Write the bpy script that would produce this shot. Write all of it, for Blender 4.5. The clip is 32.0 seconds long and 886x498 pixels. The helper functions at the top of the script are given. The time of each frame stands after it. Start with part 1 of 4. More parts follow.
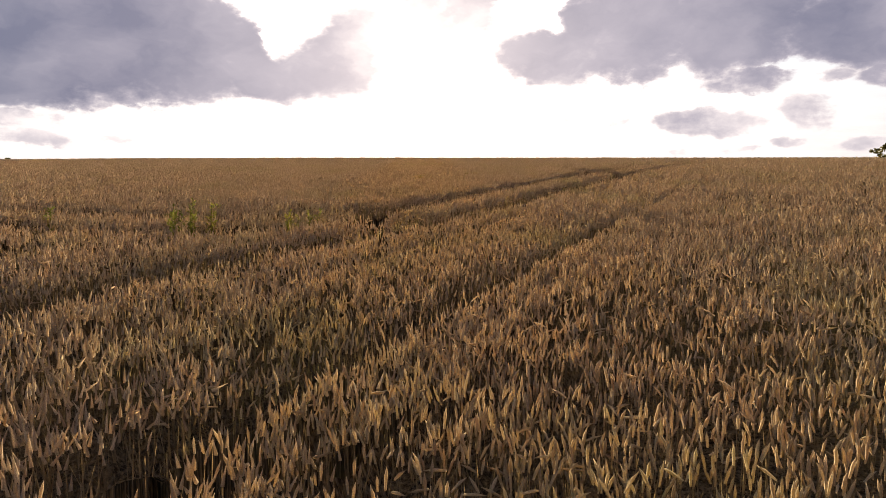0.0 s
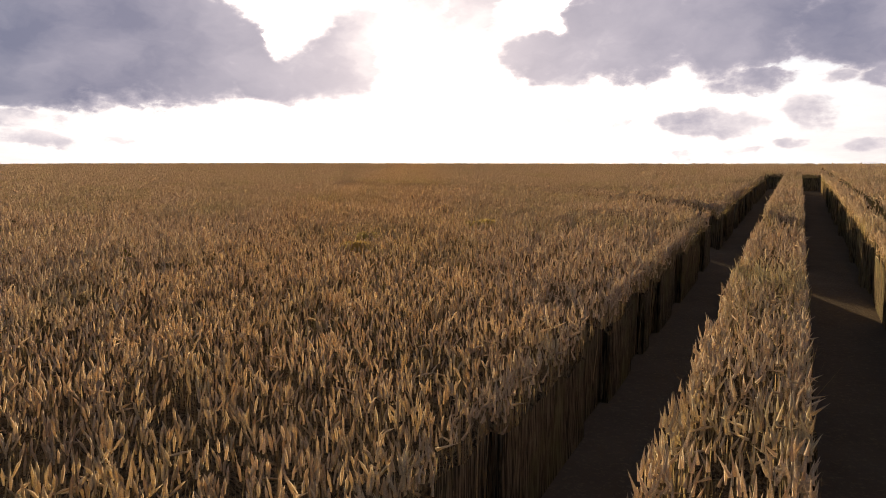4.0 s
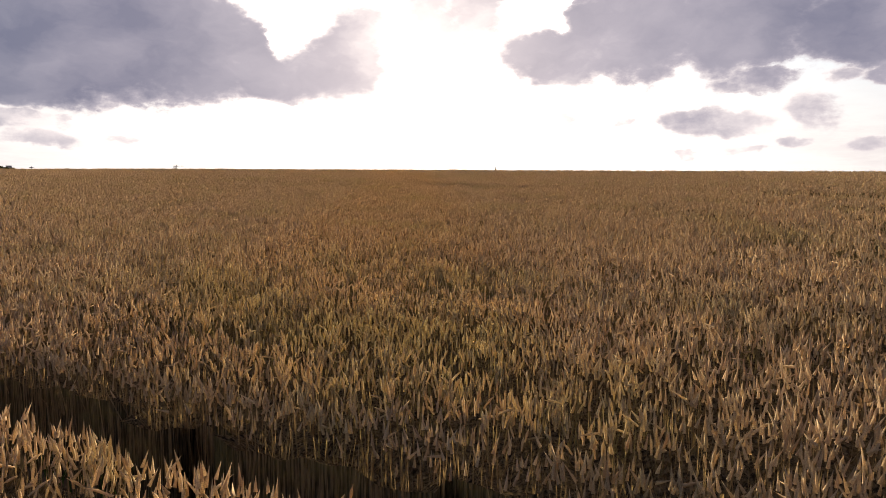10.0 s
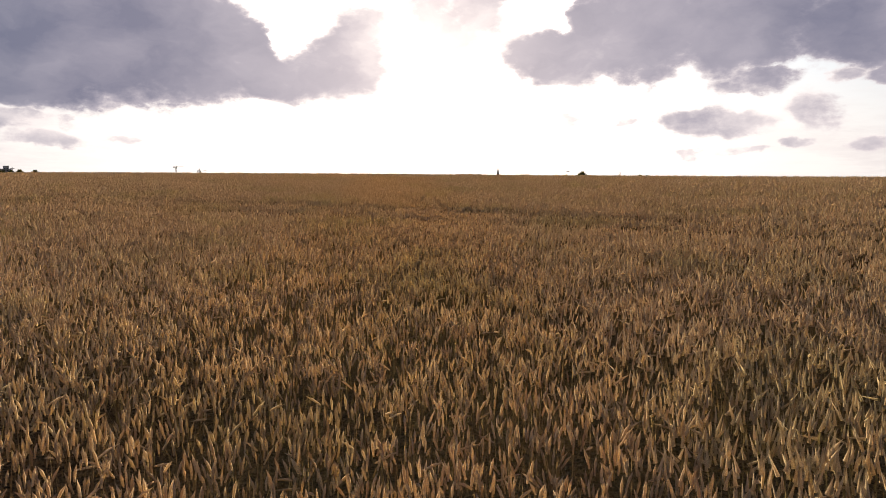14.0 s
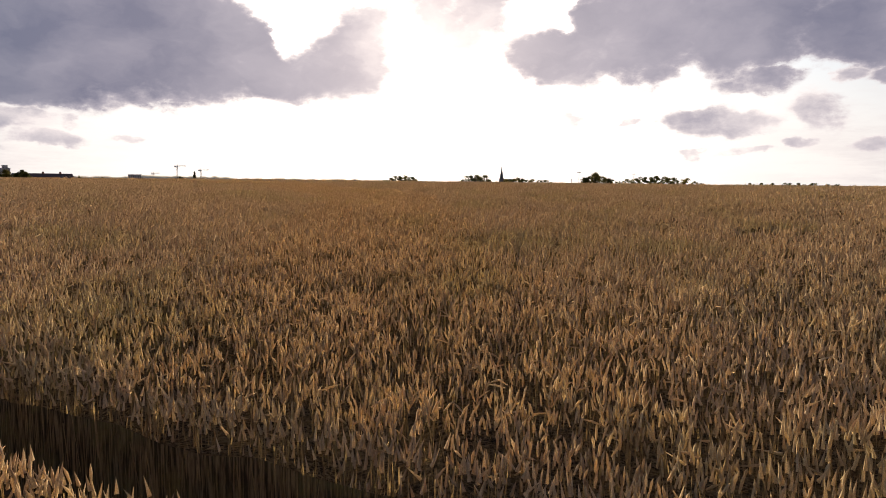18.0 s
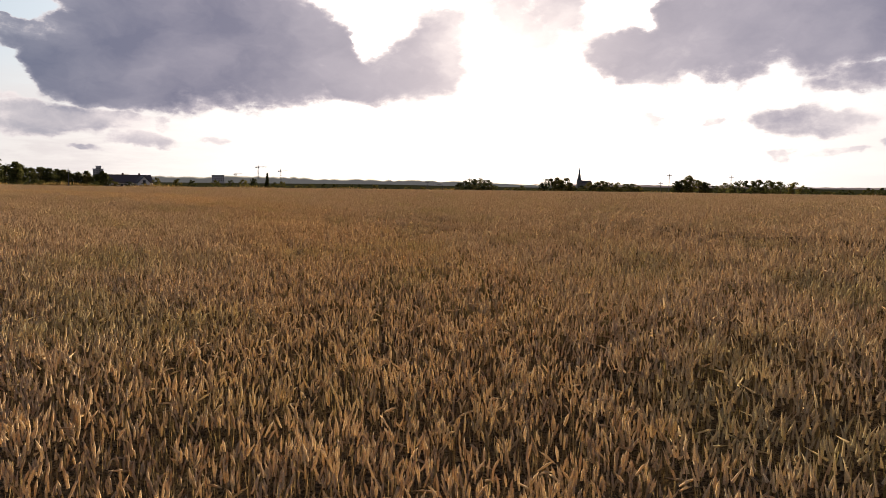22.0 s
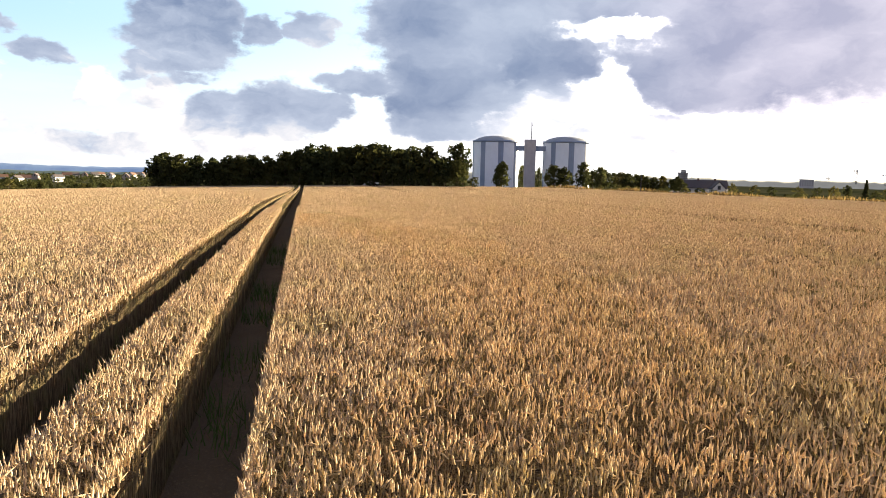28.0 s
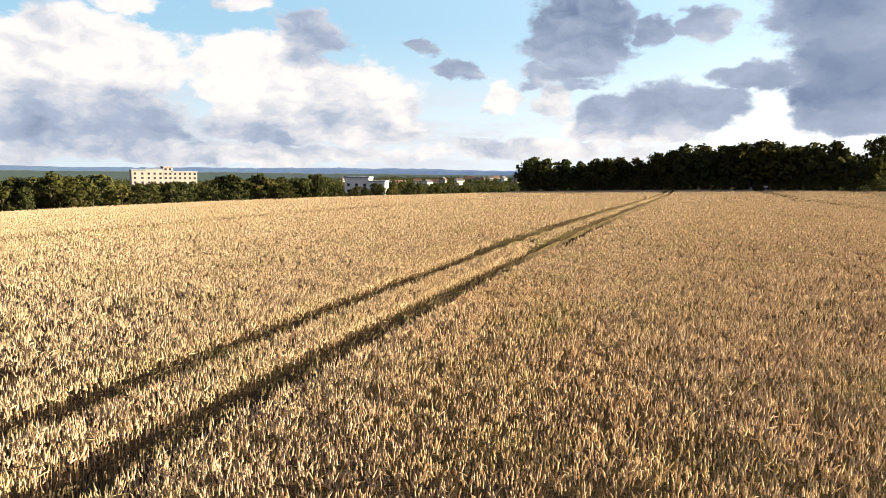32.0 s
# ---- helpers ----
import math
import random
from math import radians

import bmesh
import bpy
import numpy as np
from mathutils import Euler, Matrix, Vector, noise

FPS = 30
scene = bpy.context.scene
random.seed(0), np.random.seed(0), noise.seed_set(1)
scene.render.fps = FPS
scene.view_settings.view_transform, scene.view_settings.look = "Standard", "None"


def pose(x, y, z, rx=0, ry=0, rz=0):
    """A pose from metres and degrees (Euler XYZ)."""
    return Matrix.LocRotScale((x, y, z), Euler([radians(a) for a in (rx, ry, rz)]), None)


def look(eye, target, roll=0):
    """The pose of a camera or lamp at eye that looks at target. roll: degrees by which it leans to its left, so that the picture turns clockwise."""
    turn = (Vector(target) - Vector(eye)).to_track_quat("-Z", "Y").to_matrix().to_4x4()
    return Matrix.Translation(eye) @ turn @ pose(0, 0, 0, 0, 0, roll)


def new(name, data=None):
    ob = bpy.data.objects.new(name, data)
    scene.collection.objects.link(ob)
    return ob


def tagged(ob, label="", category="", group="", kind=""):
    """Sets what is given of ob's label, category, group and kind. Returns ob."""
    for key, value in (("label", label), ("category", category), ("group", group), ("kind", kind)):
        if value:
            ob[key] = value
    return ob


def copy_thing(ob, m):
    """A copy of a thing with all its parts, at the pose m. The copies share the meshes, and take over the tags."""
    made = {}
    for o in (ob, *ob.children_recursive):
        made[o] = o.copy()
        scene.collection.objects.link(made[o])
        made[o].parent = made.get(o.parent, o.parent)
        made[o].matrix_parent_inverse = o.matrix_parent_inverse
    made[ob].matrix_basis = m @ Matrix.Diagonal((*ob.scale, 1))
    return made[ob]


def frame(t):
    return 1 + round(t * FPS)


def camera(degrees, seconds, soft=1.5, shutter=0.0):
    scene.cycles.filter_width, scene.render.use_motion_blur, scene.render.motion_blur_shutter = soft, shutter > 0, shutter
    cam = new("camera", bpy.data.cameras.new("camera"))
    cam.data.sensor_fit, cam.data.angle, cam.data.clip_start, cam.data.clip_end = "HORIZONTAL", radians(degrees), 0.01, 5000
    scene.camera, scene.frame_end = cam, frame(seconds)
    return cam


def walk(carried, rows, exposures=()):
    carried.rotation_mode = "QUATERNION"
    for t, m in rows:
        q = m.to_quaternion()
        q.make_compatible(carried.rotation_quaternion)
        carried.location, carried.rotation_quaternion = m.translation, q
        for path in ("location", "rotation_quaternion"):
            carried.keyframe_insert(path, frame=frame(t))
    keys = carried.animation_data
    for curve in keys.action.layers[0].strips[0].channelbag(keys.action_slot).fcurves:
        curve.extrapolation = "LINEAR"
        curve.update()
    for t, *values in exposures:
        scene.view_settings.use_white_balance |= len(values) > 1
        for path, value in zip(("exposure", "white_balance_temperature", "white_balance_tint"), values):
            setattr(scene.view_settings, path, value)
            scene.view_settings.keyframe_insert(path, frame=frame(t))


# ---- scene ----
EXPOSURES = [(0, 1.95, 6850, 16), (9, 1.88, 6850, 16), (20, 1.76, 6850, 16), (22, 1.76, 6850, 16), (23.5, 1.9, 6850, 16), (25, 2.4, 6800, 15), (28, 2.85, 6750, 11), (32, 2.6, 6600, 10)]
cam = camera(64.8, 32.0, soft=0.8)
# seconds, x, y, z, heading (left positive), tilt, lean
PATH = [
    (0, -0.71, 0.37, 2.08, -0.9, -5.4, 0.3),
    (1, -0.51, 3.41, 2.3, -0.85, -5.4, 0.3),
    (2, -0.31, 6.44, 2.52, -0.8, -5.4, 0.3),
    (3, -0.2, 9.52, 2.73, -0.75, -5.4, 0.3),
    (4, -0.16, 12.64, 2.95, -0.7, -5.33, 0.3),
    (5, -0.17, 15.79, 3.16, -0.65, -5.26, 0.3),
    (6, -0.23, 18.96, 3.36, -0.6, -5.25, 0.3),
    (8, -0.45, 25.35, 3.73, -0.54, -5.33, 0.3),
    (10, -0.67, 31.75, 4.03, -0.47, -5.4, 0.3),
    (12, -0.9, 38.15, 4.29, -0.41, -5.39, 0.3),
    (14.5, -1.18, 46.14, 4.61, -0.32, -5.39, 0.3),
    (16.5, -1.4, 52.54, 4.9, -0.26, -5.39, 0.3),
    (17, -1.46, 54.14, 4.98, -0.18, -5.44, 0.32),
    (18, -1.57, 57.33, 5.14, -0.1, -5.42, 0.38),
    (19, -1.68, 60.54, 5.3, 0.0, -5.41, 0.3),
    (19.5, -1.74, 62.16, 5.39, 0.01, -5.4, 0.28),
    (20, -1.79, 63.78, 5.47, 0.07, -5.38, 0.4),
    (20.5, -1.86, 65.41, 5.56, 0.36, -5.36, 0.42),
    (21, -1.94, 67.06, 5.65, 1.53, -5.37, 0.47),
    (21.5, -2.05, 68.73, 5.74, 3.81, -5.38, 0.59),
    (22, -2.18, 70.41, 5.83, 6.03, -5.4, 0.59),
    (22.5, -2.36, 72.12, 5.92, 9.17, -5.4, 0.59),
    (23, -2.58, 73.83, 6.0, 12.89, -5.43, 0.58),
    (23.5, -2.84, 75.56, 6.09, 16.7, -5.49, 0.69),
    (24, -3.14, 77.3, 6.18, 20.44, -5.49, 0.82),
    (24.5, -3.46, 79.1, 6.26, 24.17, -5.49, 0.89),
    (25, -3.85, 80.9, 6.34, 28.0, -5.56, 0.96),
    (25.5, -4.49, 82.47, 6.44, 31.73, -5.6, 0.99),
    (26.5, -6.1, 85.61, 6.64, 39.4, -5.7, 1.09),
    (27.5, -8.13, 88.72, 6.82, 47.16, -5.8, 1.2),
    (28, -9.26, 90.35, 6.92, 51.22, -5.88, 1.23),
    (28.5, -10.48, 91.96, 7.01, 54.9, -5.92, 1.22),
    (29, -11.79, 93.51, 7.1, 58.67, -6.0, 1.22),
    (29.5, -13.19, 94.99, 7.19, 62.59, -6.04, 1.14),
    (30, -14.69, 96.39, 7.28, 66.27, -6.09, 1.04),
    (30.5, -16.23, 97.74, 7.36, 70.26, -6.15, 0.92),
    (31, -17.84, 98.93, 7.44, 74.2, -6.18, 0.81),
    (31.5, -19.51, 99.98, 7.52, 78.15, -6.21, 0.64),
    (32, -21.19, 100.91, 7.59, 81.95, -6.24, 0.58),
]
walk(cam, [(t, pose(x, y, z, 90 + tilt, 0, head) @ pose(0, 0, 0, 0, 0, lean)) for t, x, y, z, head, tilt, lean in PATH],
     exposures=EXPOSURES)

# ---- world and sun ----
SUN_AZ, SUN_EL = 1.0, 11.0          # degrees, heading left of +y and height


class Graph:
    """Short hand for node trees."""

    def __init__(self, tree):
        self.t = tree

    def put(self, n, i, v):
        if v is None:
            return
        if isinstance(v, bpy.types.NodeSocket):
            self.t.links.new(v, n.inputs[i])
        else:
            n.inputs[i].default_value = v

    def math(self, op, a, b=None, c=None, clamp=False):
        n = self.t.nodes.new("ShaderNodeMath")
        n.operation, n.use_clamp = op, clamp
        for i, v in enumerate((a, b, c)):
            self.put(n, i, v)
        return n.outputs[0]

    def vec(self, op, a, b=None, c=None):
        n = self.t.nodes.new("ShaderNodeVectorMath")
        n.operation = op
        for i, v in enumerate((a, b, c)):
            self.put(n, i, v)
        return n.outputs["Value"] if op in ("LENGTH", "DOT_PRODUCT") else n.outputs[0]

    def ramp(self, v, lo, hi, a=0.0, b=1.0, smooth=True):
        n = self.t.nodes.new("ShaderNodeMapRange")
        n.interpolation_type = "SMOOTHSTEP" if smooth else "LINEAR"
        for i, x in enumerate((v, lo, hi, a, b)):
            self.put(n, i, x)
        return n.outputs[0]

    def mix(self, f, a, b, blend="MIX"):
        n = self.t.nodes.new("ShaderNodeMix")
        n.data_type, n.blend_type = "RGBA", blend
        self.put(n, 0, f), self.put(n, 6, a), self.put(n, 7, b)
        return n.outputs[2]

    def noise(self, vec, scale, detail=4.0, rough=0.55, distort=0.0, dims="3D"):
        n = self.t.nodes.new("ShaderNodeTexNoise")
        n.noise_dimensions = dims
        self.put(n, "Vector", vec), self.put(n, "Scale", scale), self.put(n, "Detail", detail)
        self.put(n, "Roughness", rough), self.put(n, "Distortion", distort)
        return n.outputs["Fac"], n.outputs["Color"]

    def join(self, x, y, z=0.0):
        n = self.t.nodes.new("ShaderNodeCombineXYZ")
        self.put(n, 0, x), self.put(n, 1, y), self.put(n, 2, z)
        return n.outputs[0]

    def split(self, v):
        n = self.t.nodes.new("ShaderNodeSeparateXYZ")
        self.put(n, 0, v)
        return n.outputs


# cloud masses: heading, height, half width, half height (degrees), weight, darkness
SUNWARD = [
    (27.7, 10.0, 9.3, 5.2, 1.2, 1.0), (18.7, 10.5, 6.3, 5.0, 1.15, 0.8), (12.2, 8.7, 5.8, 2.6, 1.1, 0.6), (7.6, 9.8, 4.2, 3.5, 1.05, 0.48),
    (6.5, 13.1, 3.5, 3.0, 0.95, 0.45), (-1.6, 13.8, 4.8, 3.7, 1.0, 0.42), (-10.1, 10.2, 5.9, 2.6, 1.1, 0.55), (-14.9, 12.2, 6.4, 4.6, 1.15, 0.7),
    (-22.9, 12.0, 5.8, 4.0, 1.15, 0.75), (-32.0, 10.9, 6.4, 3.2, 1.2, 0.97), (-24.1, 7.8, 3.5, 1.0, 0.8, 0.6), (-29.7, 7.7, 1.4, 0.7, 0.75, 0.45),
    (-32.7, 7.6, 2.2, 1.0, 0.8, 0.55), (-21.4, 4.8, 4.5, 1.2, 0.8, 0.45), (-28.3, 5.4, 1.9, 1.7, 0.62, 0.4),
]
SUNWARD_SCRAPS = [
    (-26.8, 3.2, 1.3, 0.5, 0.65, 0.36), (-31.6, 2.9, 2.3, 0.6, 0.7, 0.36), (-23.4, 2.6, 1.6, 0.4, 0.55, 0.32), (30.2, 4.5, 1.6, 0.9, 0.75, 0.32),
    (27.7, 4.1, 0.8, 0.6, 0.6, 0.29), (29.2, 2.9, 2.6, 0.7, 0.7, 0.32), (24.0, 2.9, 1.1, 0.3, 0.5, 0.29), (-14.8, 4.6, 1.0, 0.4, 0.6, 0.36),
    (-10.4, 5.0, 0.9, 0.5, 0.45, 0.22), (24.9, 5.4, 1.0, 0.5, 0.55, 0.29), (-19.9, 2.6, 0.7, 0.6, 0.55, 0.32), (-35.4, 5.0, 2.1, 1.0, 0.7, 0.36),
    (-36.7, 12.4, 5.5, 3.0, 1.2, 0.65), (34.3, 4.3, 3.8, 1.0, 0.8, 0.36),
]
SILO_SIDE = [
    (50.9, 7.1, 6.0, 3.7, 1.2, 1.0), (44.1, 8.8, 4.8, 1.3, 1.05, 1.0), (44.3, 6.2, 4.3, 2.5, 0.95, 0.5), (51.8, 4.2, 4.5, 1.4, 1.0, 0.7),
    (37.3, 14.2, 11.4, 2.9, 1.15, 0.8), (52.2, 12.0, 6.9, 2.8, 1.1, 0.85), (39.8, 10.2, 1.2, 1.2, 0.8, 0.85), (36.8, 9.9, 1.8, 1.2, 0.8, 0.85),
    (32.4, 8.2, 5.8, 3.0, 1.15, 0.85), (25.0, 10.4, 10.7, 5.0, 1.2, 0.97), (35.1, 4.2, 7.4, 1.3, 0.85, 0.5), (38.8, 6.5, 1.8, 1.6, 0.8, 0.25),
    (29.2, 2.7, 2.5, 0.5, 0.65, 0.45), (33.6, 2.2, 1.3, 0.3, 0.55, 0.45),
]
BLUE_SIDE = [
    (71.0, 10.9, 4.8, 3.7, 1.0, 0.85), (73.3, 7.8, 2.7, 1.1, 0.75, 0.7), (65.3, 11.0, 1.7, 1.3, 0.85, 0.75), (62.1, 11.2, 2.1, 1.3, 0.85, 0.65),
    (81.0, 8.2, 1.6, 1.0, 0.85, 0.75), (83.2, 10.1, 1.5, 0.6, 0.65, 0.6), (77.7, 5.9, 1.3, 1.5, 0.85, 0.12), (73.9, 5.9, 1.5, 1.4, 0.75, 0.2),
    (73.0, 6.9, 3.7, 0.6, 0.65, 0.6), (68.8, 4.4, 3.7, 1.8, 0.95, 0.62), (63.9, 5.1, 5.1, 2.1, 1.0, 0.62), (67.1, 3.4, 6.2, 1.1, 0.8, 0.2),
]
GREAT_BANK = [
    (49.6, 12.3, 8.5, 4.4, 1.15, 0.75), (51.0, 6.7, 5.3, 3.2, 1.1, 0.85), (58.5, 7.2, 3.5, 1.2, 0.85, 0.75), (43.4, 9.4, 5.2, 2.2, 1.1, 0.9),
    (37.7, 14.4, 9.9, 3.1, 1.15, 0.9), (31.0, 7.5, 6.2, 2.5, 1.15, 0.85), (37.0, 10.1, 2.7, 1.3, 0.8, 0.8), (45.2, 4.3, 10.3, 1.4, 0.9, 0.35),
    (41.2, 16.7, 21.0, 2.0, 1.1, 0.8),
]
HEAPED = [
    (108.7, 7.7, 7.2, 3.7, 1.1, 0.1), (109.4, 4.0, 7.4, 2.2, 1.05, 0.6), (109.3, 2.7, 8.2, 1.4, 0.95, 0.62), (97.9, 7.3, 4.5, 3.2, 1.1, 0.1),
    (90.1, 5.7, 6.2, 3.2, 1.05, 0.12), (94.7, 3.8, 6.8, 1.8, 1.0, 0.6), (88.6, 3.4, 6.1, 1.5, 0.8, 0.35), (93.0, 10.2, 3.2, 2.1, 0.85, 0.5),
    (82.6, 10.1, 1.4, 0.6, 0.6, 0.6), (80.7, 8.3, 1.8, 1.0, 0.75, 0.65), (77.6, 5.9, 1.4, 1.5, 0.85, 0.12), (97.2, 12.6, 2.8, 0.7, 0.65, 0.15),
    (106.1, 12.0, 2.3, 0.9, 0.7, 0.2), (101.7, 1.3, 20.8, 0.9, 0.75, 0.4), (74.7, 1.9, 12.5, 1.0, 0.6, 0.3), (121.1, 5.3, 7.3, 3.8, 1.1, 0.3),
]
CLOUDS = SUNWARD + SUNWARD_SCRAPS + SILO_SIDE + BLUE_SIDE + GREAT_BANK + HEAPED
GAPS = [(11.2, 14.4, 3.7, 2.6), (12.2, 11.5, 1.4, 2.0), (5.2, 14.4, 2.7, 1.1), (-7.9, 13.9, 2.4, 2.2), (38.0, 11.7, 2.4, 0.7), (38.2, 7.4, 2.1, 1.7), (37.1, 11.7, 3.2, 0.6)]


def make_sky():
    world = bpy.data.worlds.new("evening_sky")
    scene.world = world
    world.use_nodes = True
    t = world.node_tree
    t.nodes.clear()
    g = Graph(t)
    out, bg = t.nodes.new("ShaderNodeOutputWorld"), t.nodes.new("ShaderNodeBackground")
    t.links.new(bg.outputs[0], out.inputs[0])
    d = t.nodes.new("ShaderNodeTexCoord").outputs["Generated"]
    x, y, z = g.split(d)
    head = g.math("MULTIPLY", g.math("ARCTAN2", g.math("MULTIPLY", x, -1.0), y), 57.29578)
    high = g.math("MULTIPLY", g.math("ARCSINE", z), 57.29578)
    flat = g.join(head, high)
    # billowing edges: the masses are looked up at a place that noise pushes about
    stretch = g.vec("MULTIPLY", flat, (0.11, 0.2, 1.0))
    _, push = g.noise(stretch, 1.3, 6.0, 0.5)
    pushed = g.vec("ADD", flat, g.vec("MULTIPLY", g.vec("SUBTRACT", push, (0.5, 0.5, 0.5)), (4.4, 2.2, 0.0)))
    _, curl = g.noise(g.vec("MULTIPLY", flat, (0.42, 0.75, 1.0)), 1.0, 5.0, 0.55)
    pushed = g.vec("ADD", pushed, g.vec("MULTIPLY", g.vec("SUBTRACT", curl, (0.5, 0.5, 0.5)), (2.4, 1.5, 0.0)))
    mass = grey = total = None
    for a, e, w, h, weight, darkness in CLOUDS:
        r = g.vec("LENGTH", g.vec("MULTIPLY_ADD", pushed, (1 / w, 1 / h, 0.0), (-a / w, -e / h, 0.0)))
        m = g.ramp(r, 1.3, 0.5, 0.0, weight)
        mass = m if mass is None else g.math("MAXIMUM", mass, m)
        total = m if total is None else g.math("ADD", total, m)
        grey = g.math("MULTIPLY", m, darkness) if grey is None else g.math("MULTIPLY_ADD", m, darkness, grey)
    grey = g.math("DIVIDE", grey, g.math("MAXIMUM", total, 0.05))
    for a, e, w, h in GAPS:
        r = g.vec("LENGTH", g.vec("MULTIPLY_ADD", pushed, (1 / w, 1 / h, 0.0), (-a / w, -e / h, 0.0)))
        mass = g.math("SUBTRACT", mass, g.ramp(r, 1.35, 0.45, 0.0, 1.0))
    # heavy dark cloud out of view, added overhead and behind to cut fill light
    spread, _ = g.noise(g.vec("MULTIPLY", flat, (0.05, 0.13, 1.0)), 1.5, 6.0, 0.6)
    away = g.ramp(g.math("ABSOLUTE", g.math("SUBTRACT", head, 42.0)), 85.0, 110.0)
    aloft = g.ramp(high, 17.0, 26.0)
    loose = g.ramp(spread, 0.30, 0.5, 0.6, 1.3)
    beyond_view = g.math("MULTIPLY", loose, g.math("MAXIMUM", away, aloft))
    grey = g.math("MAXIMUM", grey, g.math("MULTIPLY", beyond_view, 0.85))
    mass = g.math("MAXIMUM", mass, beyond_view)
    fine, _ = g.noise(g.vec("MULTIPLY", flat, (0.40, 0.62, 1.0)), 1.0, 7.0, 0.62)
    mass = g.math("ADD", mass, g.math("MULTIPLY", g.math("SUBTRACT", fine, 0.5), 1.5))
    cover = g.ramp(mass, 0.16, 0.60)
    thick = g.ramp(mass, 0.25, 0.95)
    # sunlight: strong glow round the sun, dying out to the north
    sun = Vector((-math.sin(radians(SUN_AZ)) * math.cos(radians(SUN_EL)), math.cos(radians(SUN_AZ)) * math.cos(radians(SUN_EL)), math.sin(radians(SUN_EL))))
    near = g.math("MULTIPLY", g.math("ARCCOSINE", g.math("MINIMUM", g.vec("DOT_PRODUCT", d, tuple(sun)), 0.99999)), 57.29578)
    glow = g.math("POWER", 2.71828, g.math("MULTIPLY", near, -1 / 9.0))
    wide = g.math("POWER", 2.71828, g.math("MULTIPLY", near, -1 / 28.0))
    sky = t.nodes.new("ShaderNodeTexSky")
    sky.sky_type, sky.sun_disc = "NISHITA", False
    sky.sun_elevation, sky.sun_rotation = radians(SUN_EL), radians(-SUN_AZ)
    clear = g.mix(1.0, sky.outputs[0], (0.10, 0.10, 0.12, 1), "MULTIPLY")
    clear = g.mix(0.7, clear, (0.24, 0.49, 0.67, 1))
    # clear sky darkened above the view to lower the fill light
    clear = g.mix(g.ramp(high, 16.0, 60.0), clear, (0.06, 0.11, 0.20, 1))
    streak, _ = g.noise(g.vec("MULTIPLY", flat, (0.10, 0.55, 1.0)), 1.0, 7.0, 0.65)
    low = g.ramp(high, 12.0, 1.0)
    clear = g.mix(g.math("MULTIPLY", low, g.ramp(head, 52.0, 78.0, 0.85, 0.6)), clear, (0.64, 0.67, 0.70, 1))
    veil = g.math("MULTIPLY", g.ramp(streak, 0.42, 0.62), g.math("MULTIPLY", g.ramp(high, 9.0, 3.0), g.ramp(g.math("ABSOLUTE", head), 18.0, 34.0)))
    clear = g.mix(g.math("MULTIPLY", veil, 0.75), clear, (0.44, 0.46, 0.52, 1))
    light = g.mix(1.0, clear, g.mix(1.0, (1.75, 1.6, 1.4, 1), g.join(wide, wide, wide), "MULTIPLY"), "ADD")
    # cloud: blue grey where thick, pale at thin edges; billows lit from the sun's side
    upper, _ = g.noise(g.vec("MULTIPLY", pushed, (0.16, 0.26, 1.0)), 1.0, 7.0, 0.56)
    beyond, _ = g.noise(g.vec("MULTIPLY", g.vec("ADD", pushed, (-0.8, 0.55, 0.0)), (0.16, 0.26, 1.0)), 1.0, 7.0, 0.56)
    billow = g.math("SUBTRACT", upper, beyond)
    tone = g.math("MULTIPLY", grey, g.ramp(thick, 0.0, 1.0, g.ramp(head, 46.0, 62.0, 0.35, 0.85), 1.0, smooth=False))
    tone = g.math("ADD", tone, g.math("MULTIPLY", g.math("SUBTRACT", upper, 0.56), 1.15))
    tone = g.math("SUBTRACT", tone, g.math("MULTIPLY", billow, g.ramp(head, 50.0, 75.0, 0.9, 2.0)))
    north = g.ramp(head, 24.0, 46.0)
    side = g.ramp(head, 46.0, 62.0)
    pale = g.mix(side, (1.10, 1.05, 1.05, 1), (0.72, 0.69, 0.675, 1))
    middle = g.mix(north, (0.48, 0.47, 0.565, 1), (0.31, 0.36, 0.46, 1))
    dark = g.mix(north, (0.21, 0.225, 0.335, 1), (0.13, 0.175, 0.28, 1))
    body = g.mix(g.ramp(tone, 0.05, 0.5, smooth=False), pale, middle)
    body = g.mix(g.ramp(tone, 0.5, 1.0, smooth=False), body, dark)
    shine = g.math("MULTIPLY", glow, g.math("SUBTRACT", 1.2, g.math("MULTIPLY", thick, 0.75)))
    body = g.mix(1.0, body, g.mix(1.0, (1.0, 0.86, 0.70, 1), g.join(shine, shine, shine), "MULTIPLY"), "ADD")
    both = g.mix(g.math("MULTIPLY", cover, 0.97), light, body)
    blaze = g.math("MULTIPLY", g.math("POWER", 2.71828, g.math("MULTIPLY", near, -1 / 3.0)), 2.0)
    blaze = g.math("MULTIPLY", blaze, g.math("SUBTRACT", 1.0, g.math("MULTIPLY", cover, 0.8)))
    both = g.mix(1.0, both, g.mix(1.0, (1.0, 0.9, 0.72, 1), g.join(blaze, blaze, blaze), "MULTIPLY"), "ADD")
    t.links.new(both, bg.inputs[0])
    bg.inputs[1].default_value = 0.24
    lamp = bpy.data.lights.new("sun", "SUN")
    lamp.energy, lamp.angle, lamp.color = 5.0, radians(0.6), (1.0, 0.86, 0.60)
    ob = new("sun", lamp)
    ob.matrix_world = look(tuple(sun * 100), (0, 0, 0))


make_sky()

# ---- materials ----


